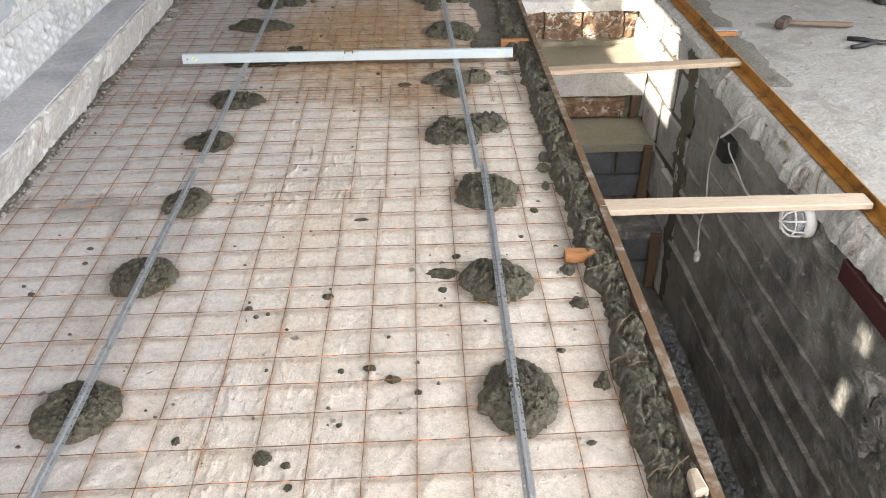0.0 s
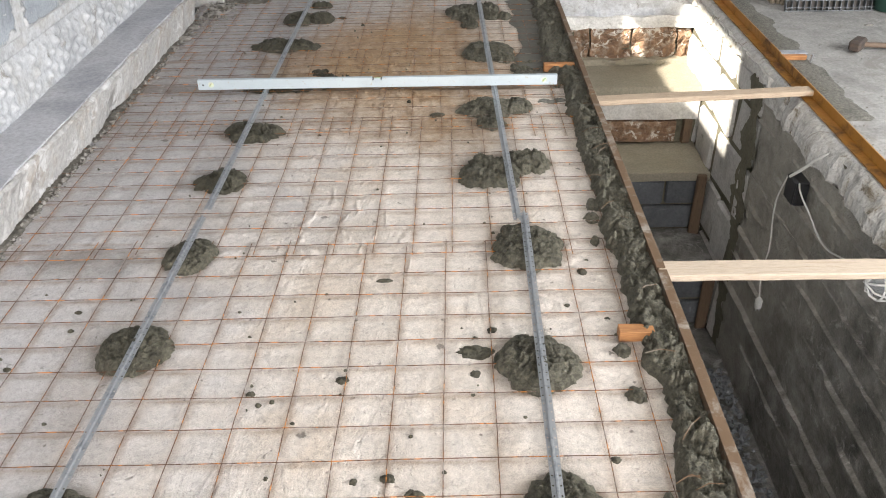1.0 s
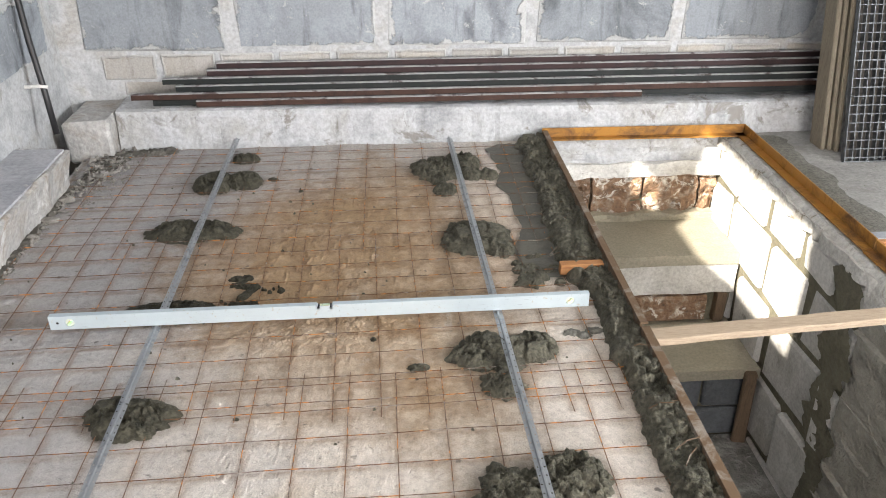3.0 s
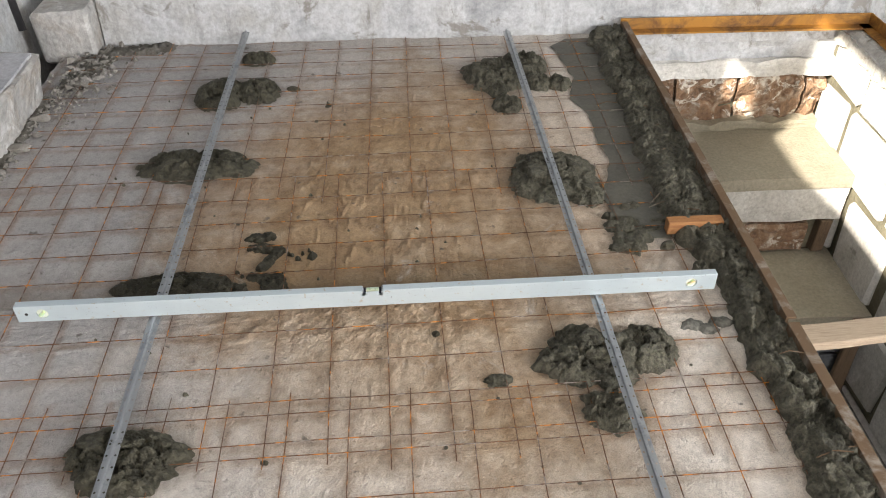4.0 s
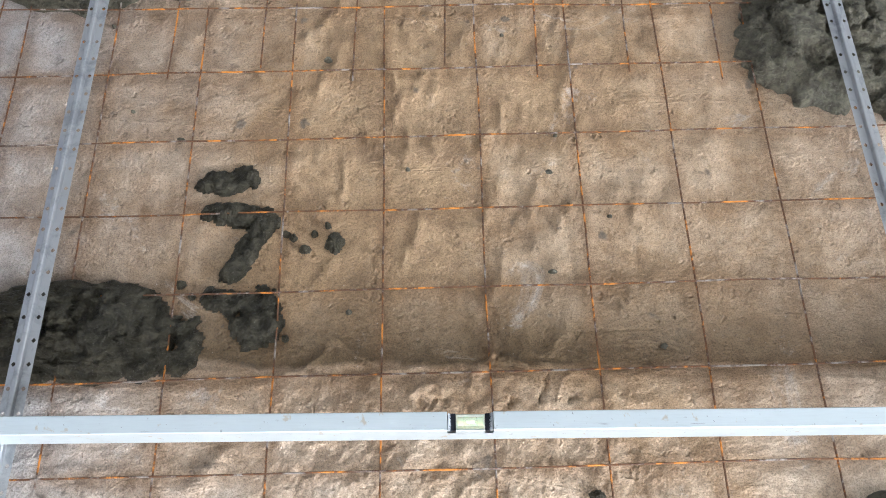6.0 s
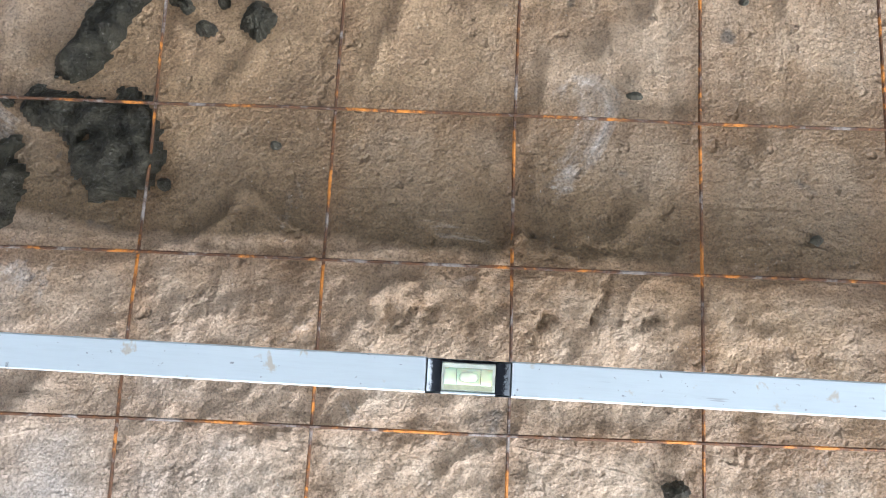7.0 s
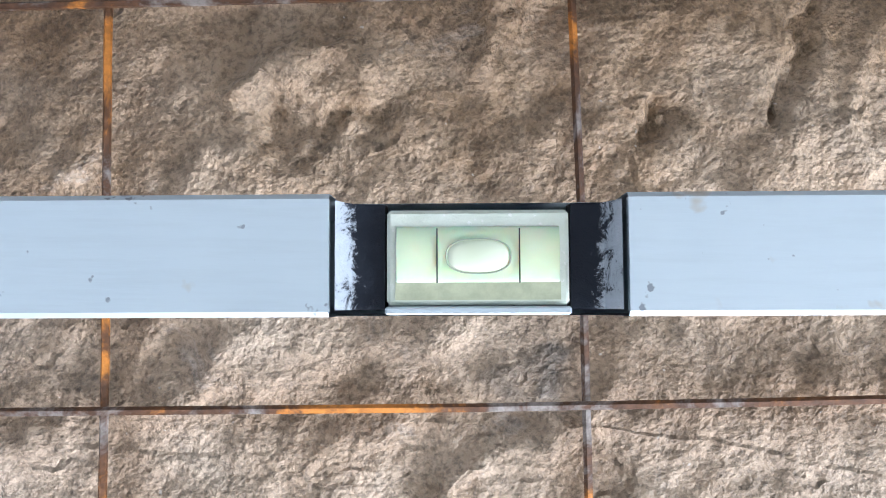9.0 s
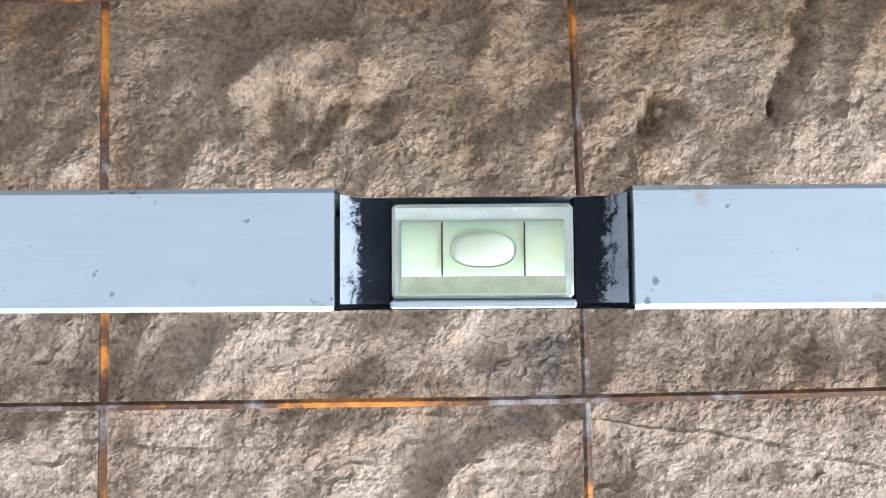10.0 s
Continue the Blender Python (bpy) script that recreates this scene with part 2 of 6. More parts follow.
def mortar(name, colours, rough, depth=0.010):
    """Fresh mortar: crumbly, creased, with sand showing and wetter hollows whose shade is painted in."""
    m, nt, b = nodes_of(name)
    p = place_of(nt)
    a = noise_at(nt, p, 14.0, 8, 0.7, 0.5)
    crumb = noise_at(nt, p, 85.0, 5, 0.7, 0.2)
    sand = noise_at(nt, p, 420.0, 3, 0.6)
    vor = nt.nodes.new("ShaderNodeTexVoronoi")
    vor.feature = "DISTANCE_TO_EDGE"
    vor.inputs["Scale"].default_value = 42.0
    warp = nt.nodes.new("ShaderNodeMix")
    warp.data_type = "VECTOR"
    warp.inputs[0].default_value = 0.06
    nt.links.new(p, warp.inputs[4])
    col = add(nt, "ShaderNodeTexNoise", Scale=22.0, Detail=4.0)
    nt.links.new(p, col.inputs["Vector"])
    nt.links.new(col.outputs["Color"], warp.inputs[5])
    nt.links.new(warp.outputs[1], vor.inputs["Vector"])
    crease = ramp(nt, vor.outputs["Distance"], [(0.0, grey(0.0)), (0.10, grey(1.0))])
    c = ramp(nt, a, [(0.32, colours[0]), (0.5, colours[1]), (0.68, colours[2])])
    # crumb hollows darkened in colour, standing for the shade in crevices
    c = blend(nt, 0.75, c, ramp(nt, crumb, [(0.36, grey(0.2)), (0.6, grey(1.0))]), "MULTIPLY")
    c = blend(nt, ramp(nt, sand, [(0.62, grey(0)), (0.72, grey(0.35))]), c, (0.33, 0.32, 0.28))
    nt.links.new(c, b.inputs["Base Color"])
    nt.links.new(ramp(nt, crumb, [(0.35, grey(rough - 0.15)), (0.65, grey(rough + 0.15))]), b.inputs["Roughness"])
    b.inputs["Specular IOR Level"].default_value = 0.28
    h = maths(nt, "ADD", maths(nt, "MULTIPLY", crumb, 1.3), maths(nt, "MULTIPLY", crease, 0.10))
    bump(nt, b, maths(nt, "ADD", h, maths(nt, "MULTIPLY", sand, 0.08)), depth)
    return m


def pale_stretch(m):
    """Turns the pit wall paler and warmer towards the masonry and upwards, with a ragged edge."""
    nt = m.node_tree
    b = nt.nodes["Principled BSDF"]
    old = b.inputs["Base Color"].links[0].from_socket
    p = place_of(nt)
    sep = nt.nodes.new("ShaderNodeSeparateXYZ")
    nt.links.new(p, sep.inputs[0])
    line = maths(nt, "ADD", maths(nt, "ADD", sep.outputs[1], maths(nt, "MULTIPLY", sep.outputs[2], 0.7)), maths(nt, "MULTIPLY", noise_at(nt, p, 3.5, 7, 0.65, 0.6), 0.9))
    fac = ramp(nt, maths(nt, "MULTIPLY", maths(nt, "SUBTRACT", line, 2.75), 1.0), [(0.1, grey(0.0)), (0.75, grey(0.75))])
    paler = ramp(nt, noise_at(nt, p, 9.0, 8, 0.7, 0.5), [(0.3, (0.22, 0.205, 0.17)), (0.55, (0.40, 0.38, 0.33)), (0.7, (0.30, 0.275, 0.22))])
    nt.links.new(blend(nt, fac, old, paler), b.inputs["Base Color"])


def smeared_block(name, colours, half_w, height, smear_colour, reach=0.05):
    """A block whose edges are smeared over with joint mortar, with drips, dirt and scuffs; each one differs."""
    m, nt, b = nodes_of(name)
    p = place_of(nt)
    info = nt.nodes.new("ShaderNodeObjectInfo")
    shift = add(nt, "ShaderNodeVectorMath")
    shift.operation = "ADD"
    comb = nt.nodes.new("ShaderNodeCombineXYZ")
    for k in range(3):
        nt.links.new(maths(nt, "MULTIPLY", info.outputs["Random"], 17.0 + 9 * k), comb.inputs[k])
    nt.links.new(p, shift.inputs[0])
    nt.links.new(comb.outputs[0], shift.inputs[1])
    q = shift.outputs[0]
    sep = nt.nodes.new("ShaderNodeSeparateXYZ")
    nt.links.new(p, sep.inputs[0])
    ax = maths(nt, "SUBTRACT", half_w, maths(nt, "ABSOLUTE", sep.outputs[0]))
    az = maths(nt, "SUBTRACT", height / 2, maths(nt, "ABSOLUTE", maths(nt, "SUBTRACT", sep.outputs[2], height / 2)))
    rim = maths(nt, "MINIMUM", ax, az)
    n1 = noise_at(nt, q, 7.0, 8, 0.7, 0.6)
    wob = maths(nt, "SUBTRACT", rim, maths(nt, "MULTIPLY", maths(nt, "SUBTRACT", n1, 0.42), reach * 5))
    edge = ramp(nt, maths(nt, "MULTIPLY", wob, 10.0), [(0.02, grey(0.95)), (0.10, grey(0.0))])
    big = noise_at(nt, q, 2.6, 7, 0.65, 0.8)
    fine = noise_at(nt, q, 120.0, 4, 0.7)
    c = ramp(nt, big, [(0.3, colours[0]), (0.5, colours[1]), (0.7, colours[2])])
    mp = nt.nodes.new("ShaderNodeMapping")
    mp.inputs["Scale"].default_value = (9, 9, 1.6)
    nt.links.new(q, mp.inputs[0])
    drip = noise_at(nt, mp.outputs[0], 1.6, 6, 0.6, 0.4)
    c = blend(nt, ramp(nt, drip, [(0.56, grey(0)), (0.7, grey(0.6))]), c, [v * 0.5 for v in colours[0]])
    c = blend(nt, ramp(nt, noise_at(nt, q, 16.0, 7, 0.75, 1.0), [(0.6, grey(0)), (0.66, grey(0.8))]), c, smear_colour)
    c = blend(nt, edge, c, smear_colour)
    c = blend(nt, 0.5, c, ramp(nt, fine, [(0.3, grey(0.55)), (0.6, grey(1.0))]), "MULTIPLY")
    c = blend(nt, 1.0, c, ramp(nt, info.outputs["Random"], [(0, grey(0.78)), (1, grey(1.0))]), "MULTIPLY")
    nt.links.new(c, b.inputs["Base Color"])
    b.inputs["Roughness"].default_value = 0.88
    h = maths(nt, "ADD", maths(nt, "MULTIPLY", fine, 0.3), maths(nt, "ADD", maths(nt, "MULTIPLY", edge, 0.8), n1))
    bump(nt, b, h, 0.006)
    return m


FLOOR = floor_surface()
PALE_CONCRETE = mineral("pale_concrete", [(0.28, 0.29, 0.305), (0.54, 0.555, 0.575), (0.39, 0.385, 0.37)], 4.2, 60, 0.0035, 0.88, (0.25, 0.24, 0.225), 0.565, 6.0)
YARD_CONCRETE = mineral("trodden_concrete", [(0.22, 0.217, 0.208), (0.36, 0.355, 0.34), (0.29, 0.282, 0.268)], 3.4, 70, 0.005, 0.85, (0.24, 0.232, 0.215), 0.56, 4.0)
CURB = mineral("curb_concrete", [(0.29, 0.28, 0.265), (0.49, 0.485, 0.475), (0.36, 0.31, 0.255)], 5.0, 50, 0.009, 0.9, (0.60, 0.60, 0.595), 0.55, 7.0)
CURB_TOP = mineral("dusty_curb_top", [(0.33, 0.34, 0.37), (0.50, 0.51, 0.54), (0.40, 0.405, 0.43)], 3.0, 60, 0.002, 0.85, (0.5, 0.49, 0.48), 0.64)
JOINT = mineral("wall_joint_mortar", [(0.32, 0.33, 0.345), (0.54, 0.555, 0.57), (0.41, 0.39, 0.36)], 6, 60, 0.0035, 0.9, (0.30, 0.295, 0.285), 0.59, 7.0)
BLOCK = smeared_block("blue_grey_block", [(0.15, 0.165, 0.185), (0.37, 0.405, 0.445), (0.29, 0.315, 0.345)], 0.3075, 0.262, (0.56, 0.57, 0.575), 0.03)
TAN_BRICK = smeared_block("pale_brick", [(0.40, 0.35, 0.28), (0.56, 0.54, 0.51), (0.48, 0.47, 0.45)], 0.1175, 0.112, (0.56, 0.56, 0.55), 0.008)
RED_BRICK = mineral("crumbled_red_brick", [(0.12, 0.08, 0.055), (0.25, 0.15, 0.09), (0.42, 0.36, 0.29)], 18, 70, 0.016, 0.9, (0.55, 0.51, 0.45), 0.53, 16.0)
WET_MORTAR = mortar("wet_mortar", [(0.072, 0.068, 0.05), (0.185, 0.175, 0.132), (0.118, 0.111, 0.083)], 0.65, 0.013)
# darker mortar copy: holds the shade of the left pats; also colours small splashes
SHADE_AND_SPLASH_MORTAR = mortar("shade_and_splash_mortar", [(0.042, 0.039, 0.027), (0.115, 0.108, 0.078), (0.07, 0.065, 0.047)], 0.6, 0.009)
SOAKED_MORTAR = mortar("soaked_mortar", [(0.024, 0.022, 0.014), (0.068, 0.062, 0.042), (0.042, 0.038, 0.026)], 0.55, 0.009)
WET_SMEAR = mineral("thin_wet_smear", [(0.085, 0.083, 0.068), (0.135, 0.13, 0.105)], 8, 120, 0.002, 0.6)
DRY_MORTAR = mortar("drying_mortar", [(0.15, 0.147, 0.128), (0.25, 0.243, 0.212), (0.195, 0.188, 0.165)], 0.75, 0.006)
PIT_CONCRETE = mineral("damp_formwork_concrete", [(0.05, 0.049, 0.046), (0.20, 0.195, 0.18), (0.44, 0.435, 0.41)], 6.5, 120, 0.008, 0.55, (0.40, 0.395, 0.38), 0.585, 11.0)
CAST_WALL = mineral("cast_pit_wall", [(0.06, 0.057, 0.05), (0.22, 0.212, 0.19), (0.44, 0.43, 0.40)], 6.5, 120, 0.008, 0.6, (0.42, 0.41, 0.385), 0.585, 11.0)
pale_stretch(CAST_WALL)
PIT_BLOCK = mineral("limed_pit_block", [(0.58, 0.57, 0.54), (0.74, 0.73, 0.70), (0.48, 0.46, 0.42)], 4, 70, 0.004, 0.88, (0.3, 0.29, 0.26), 0.63, 5.0, 0.3)
PIT_JOINT = mineral("damp_pit_mortar", [(0.10, 0.092, 0.06), (0.19, 0.175, 0.125)], 8, 60, 0.008, 0.85)
SCREED = mineral("smooth_step_screed", [(0.25, 0.225, 0.17), (0.36, 0.33, 0.26)], 4, 90, 0.002, 0.8)
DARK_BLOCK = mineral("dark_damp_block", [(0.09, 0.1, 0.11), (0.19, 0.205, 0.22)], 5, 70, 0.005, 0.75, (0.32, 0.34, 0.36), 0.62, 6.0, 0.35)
RIM = mineral("crumbling_rim", [(0.34, 0.32, 0.28), (0.62, 0.61, 0.58), (0.42, 0.38, 0.31)], 7, 70, 0.008, 0.9, (0.20, 0.165, 0.115), 0.56, 7.0)
DEBRIS_AND_GAP = mineral("dark_debris_and_gap", [(0.055, 0.05, 0.042), (0.15, 0.14, 0.12), (0.26, 0.25, 0.235)], 30, 140, 0.008, 0.95)
GRAVEL = mineral("crushed_stone", [(0.10, 0.11, 0.12), (0.24, 0.255, 0.27), (0.16, 0.17, 0.18)], 15, 90, 0.004, 0.85, None, 0.5, 5.0)
RUBBLE = mineral("rubble_crumbs", [(0.12, 0.11, 0.095), (0.28, 0.265, 0.24), (0.42, 0.40, 0.38)], 18, 120, 0.005, 0.9)
CEILING = mineral("ceiling_concrete", [(0.5, 0.5, 0.48), (0.62, 0.61, 0.59)], 1.5, 50, 0.003, 0.9)
WIRE = rusted_wire()
ZINC = metal("galvanised_sheet", (0.44, 0.46, 0.48), (0.30, 0.32, 0.34), 0.33, 0.9, 30.0, 0.0002)
RUST = metal("dark_rusty_steel", (0.15, 0.095, 0.055), (0.34, 0.31, 0.27), 0.6, 0.25, 11.0, 0.001, 0.5)
GOLD_RUST = metal("orange_primed_steel", (0.40, 0.19, 0.035), (0.12, 0.058, 0.025), 0.34, 0.2, 7.0, 0.0008, 0.48)
BAR_RED = metal("red_brown_bar", (0.034, 0.017, 0.018), (0.02, 0.015, 0.017), 0.4, 0.3, 12.0, 0.0005)
BAR_DARK = metal("dark_green_bar", (0.012, 0.016, 0.016), (0.03, 0.03, 0.03), 0.4, 0.3, 12.0, 0.0005)
BAR_BROWN = metal("brown_bar", (0.06, 0.03, 0.022), (0.034, 0.021, 0.018), 0.5, 0.3, 12.0, 0.0005)
BAR_DUST = mineral("dust_on_steel", [(0.28, 0.275, 0.285), (0.52, 0.515, 0.52)], 6, 60, 0.001, 0.9, (0.10, 0.08, 0.08), 0.54, 9.0)
BAR_GREY = metal("dusty_grey_bar", (0.34, 0.36, 0.39), (0.2, 0.2, 0.22), 0.6, 0.3, 14.0, 0.0005)
GRATE = metal("galvanised_grating", (0.14, 0.15, 0.16), (0.07, 0.075, 0.08), 0.5, 0.7, 20.0, 0.0003)
PLANK = wood("raw_pine_plank", (0.56, 0.47, 0.37), (0.44, 0.345, 0.25))
PLANK_OLD = wood("grey_pine_plank", (0.46, 0.36, 0.26), (0.32, 0.24, 0.17))
ORANGE_WOOD = wood("fresh_orange_wood", (0.40, 0.19, 0.07), (0.27, 0.11, 0.04))
BOARD = wood("weathered_board", (0.25, 0.215, 0.16), (0.15, 0.125, 0.092), (12, 12, 1))
POST_WOOD = wood("stained_post", (0.15, 0.10, 0.062), (0.085, 0.055, 0.035), (12, 12, 1))
HANDLE_WOOD = wood("worn_handle", (0.17, 0.12, 0.085), (0.09, 0.062, 0.045))
BLACK = plain("black_plastic", (0.02, 0.02, 0.022), 0.45)
WHITE_PLASTIC = plain("white_plastic", (0.7, 0.7, 0.68), 0.4)
CABLE = plain("grey_cable_sheath", (0.55, 0.55, 0.52), 0.5)
RED_PAINT = plain("faded_red_paint", (0.06, 0.014, 0.013), 0.6, 0, 0.3, 12)
IRON = metal("forged_iron", (0.085, 0.07, 0.062), (0.15, 0.11, 0.085), 0.6, 0.5, 30.0, 0.001)
GREEN_PAINT = plain("green_enamel", (0.02, 0.06, 0.045), 0.4)


# ---------------------------------------------------------------- building blocks
WHERE = {}


def thing(name, label, category, at=(0, 0, 0), group="", kind=""):
    ob = new(name)
    ob.empty_display_size = 0.05
    ob.matrix_basis = Matrix.Translation(at)
    WHERE[ob] = Matrix.Translation(at)
    return tagged(ob, label, category, group, kind)


def finish(bm, name, material, smooth=False):
    me = bpy.data.meshes.new(name)
    bmesh.ops.recalc_face_normals(bm, faces=bm.faces)
    bm.to_mesh(me)
    bm.free()
    me.materials.append(material)
    if smooth:
        me.shade_smooth()
    return me


def hang(ob, parent):
    if parent is not None:
        ob.parent = parent
        ob.matrix_parent_inverse = WHERE.get(parent, Matrix()).inverted()
    WHERE[ob] = Matrix()
    return ob


def part(name, bm, material, parent=None, label="", smooth=False):
    ob = hang(new(name, finish(bm, name, material, smooth)), parent)
    return tagged(ob, label)


def sole(name, bm, material, label, category, group="", kind="", smooth=False):
    return tagged(part(name, bm, material, None, "", smooth), label, category, group, kind)


def sheet_mesh(name, verts, faces, material, smooth=True):
    me = bpy.data.meshes.new(name)
    me.from_pydata(verts, [], faces)
    me.materials.append(material)
    if smooth:
        me.shade_smooth()
    me.update()
    return me


def box(bm, x0, x1, y0, y1, z0, z1, bevel=0.0, jitter=0.0, m=None):
    vs = [bm.verts.new((x, y, z)) for x in (x0, x1) for y in (y0, y1) for z in (z0, z1)]
    fs = [bm.faces.new([vs[i] for i in q]) for q in ((0, 1, 3, 2), (4, 6, 7, 5), (0, 4, 5, 1), (2, 3, 7, 6), (0, 2, 6, 4), (1, 5, 7, 3))]
    made = vs
    if jitter:
        for v in vs:
            v.co += Vector([random.uniform(-jitter, jitter) for _ in range(3)])
    if bevel:
        es = list({e for f in fs for e in f.edges})
        made = bmesh.ops.bevel(bm, geom=es, offset=bevel, segments=1, affect="EDGES", profile=0.5)["verts"]
    if m is not None:
        bmesh.ops.transform(bm, matrix=m, verts=list({v for f in bm.faces for v in f.verts} if made is None else set(made)))
    return bm


def a_box(*args, **kw):
    return box(bmesh.new(), *args, **kw)


def tube(bm, points, radius, sides=6, cap=True):
    pts = [Vector(p) for p in points]
    rings = []
    for i, p in enumerate(pts):
        way = (pts[min(i + 1, len(pts) - 1)] - pts[max(i - 1, 0)]).normalized()
        q = way.to_track_quat("Z", "Y")
        r = radius[i] if isinstance(radius, (list, tuple)) else radius
        rings.append([bm.verts.new(p + q @ Vector((r * math.cos(2 * math.pi * k / sides), r * math.sin(2 * math.pi * k / sides), 0))) for k in range(sides)])
    for a, b in zip(rings, rings[1:]):
        for k in range(sides):
            bm.faces.new((a[k], a[(k + 1) % sides], b[(k + 1) % sides], b[k]))
    if cap:
        bm.faces.new(rings[0][::-1])
        bm.faces.new(rings[-1])
    return bm


def fbm(x, y, z=0.0, octaves=4, h=0.9):
    return noise.fractal(Vector((x, y, z)), h, 2.1, octaves)


def wall_mesh(u0, u1, v0, v1, w0, w1, axis, holes=()):
    """A wall in the plane of u and v, from w0 to w1 thick, with rectangular openings through it."""
    us = sorted({u0, u1, *[c for h in holes for c in h[:2]]})
    vs = sorted({v0, v1, *[c for h in holes for c in h[2:]]})
    bm = bmesh.new()
    for a, b in zip(us, us[1:]):
        for c, d in zip(vs, vs[1:]):
            mu, mv = (a + b) / 2, (c + d) / 2
            if any(h[0] < mu < h[1] and h[2] < mv < h[3] for h in holes):
                continue
            if axis == "x":
                box(bm, w0, w1, a, b, c, d)
            else:
                box(bm, a, b, w0, w1, c, d)
    bmesh.ops.remove_doubles(bm, verts=bm.verts, dist=0.0005)
    seen = {}
    for f in bm.faces:
        seen.setdefault(tuple(round(c, 3) for c in f.calc_center_median()), []).append(f)
    bmesh.ops.delete(bm, geom=[f for fs in seen.values() if len(fs) > 1 for f in fs], context="FACES")
    return bm


# ---------------------------------------------------------------- floor and shell
EDGE = 0.458          # rim of the slab above the pit
PIT_R = 1.28          # face of the pit's wall
BACK = 5.26           # face of the back footing
WALL_B = 5.48         # face of the back wall
WALL_L = -1.66        # face of the left wall
RIGHT = 4.0
TOP = 2.88
DEEP = -1.5


# mortar pats under the guide rails: centre, half widths, height, unevenness
ROUND = "round dark grey mortar pat under the guide rail"
LUMPY = "lumpy dark grey mortar heap under the guide rail"
PATS = [
    (-0.917, 1.57, 0.098, 0.102, 0.040, 1.0, ROUND), (-0.915, 2.115, 0.097, 0.098, 0.040, 1.0, ROUND), (-0.887, 2.545, 0.074, 0.092, 0.038, 1.0, ROUND),
    (-0.905, 3.015, 0.095, 0.078, 0.040, 1.4, LUMPY), (-0.88, 3.415, 0.118, 0.078, 0.042, 1.5, LUMPY), (-0.892, 3.893, 0.138, 0.064, 0.030, 1.3, LUMPY),
    (-0.93, 4.425, 0.160, 0.076, 0.040, 1.4, LUMPY), (-0.925, 4.84, 0.085, 0.105, 0.042, 1.6, LUMPY), (-0.81, 4.86, 0.070, 0.075, 0.038, 1.6, LUMPY),
    (-0.84, 5.10, 0.055, 0.045, 0.028, 1.6, LUMPY),
    (0.112, 1.585, 0.096, 0.122, 0.042, 1.0, ROUND), (0.100, 2.055, 0.108, 0.105, 0.042, 1.0, ROUND), (0.118, 2.582, 0.108, 0.130, 0.040, 1.2, ROUND),
    (0.030, 3.07, 0.110, 0.120, 0.042, 1.6, LUMPY), (0.155, 3.14, 0.085, 0.085, 0.045, 1.7, LUMPY), (0.035, 3.63, 0.115, 0.088, 0.042, 1.4, LUMPY),
    (0.150, 3.645, 0.065, 0.070, 0.036, 1.6, LUMPY), (0.045, 3.485, 0.062, 0.055, 0.028, 1.7, LUMPY), (0.055, 4.315, 0.125, 0.125, 0.042, 1.4, LUMPY),
    (-0.04, 4.92, 0.105, 0.125, 0.044, 1.7, LUMPY), (0.07, 5.0, 0.08, 0.10, 0.042, 1.7, LUMPY), (0.10, 4.87, 0.05, 0.055, 0.036, 1.4, LUMPY), (-0.02, 4.725, 0.045, 0.055, 0.026, 1.6, LUMPY),
    (0.165, 4.855, 0.04, 0.045, 0.036, 1.4, LUMPY), (0.135, 4.22, 0.05, 0.05, 0.03, 1.5, LUMPY),
]

# wire mesh on the floor
CELL_X, CELL_Y = 0.1182, 0.1008
# first and last end of a sheet, one long wire's place, its drift, the first cross wire, its slant
SHEETS = [(0.10, 2.62, -0.3645, 0.0, 1.334, 0.022), (2.545, 3.56, -0.345, -0.004, 2.600, 0.0255), (3.375, 4.36, -0.386, -0.023, 3.439, 0.0255), (4.24, 5.235, -0.329, 0.0, 4.3465, 0.012)]


# chipped ridges (up) and gouges (down) of the slab: two ends, half width, height
CHIPS = [
    (-0.417, 3.847, -0.395, 3.865, 0.0060, 0.0060), (-0.395, 3.865, -0.379, 3.866, 0.0060, 0.0060), (-0.379, 3.866, -0.357, 3.858, 0.0055, 0.0055),
    (-0.484, 3.824, -0.455, 3.834, 0.0060, 0.0055), (-0.474, 3.808, -0.450, 3.818, 0.0060, -0.0045), (-0.421, 3.835, -0.413, 3.845, 0.0050, 0.0045),
    (-0.335, 3.842, -0.344, 3.815, 0.0034, -0.0045), (-0.309, 3.817, -0.308, 3.818, 0.0030, -0.0060), (-0.374, 3.816, -0.371, 3.817, 0.0038, -0.0050),
    (-0.714, 3.721, -0.675, 3.762, 0.0065, 0.0045), (-0.432, 3.722, -0.417, 3.732, 0.0050, 0.0035), (-0.545, 3.721, -0.529, 3.736, 0.0055, 0.0035),
]


def from_line(x, y, x0, y0, x1, y1):
    dx, dy = x1 - x0, y1 - y0
    t = max(0.0, min(1.0, ((x - x0) * dx + (y - y0) * dy) / (dx * dx + dy * dy + 1e-12)))
    return math.hypot(x - x0 - t * dx, y - y0 - t * dy)


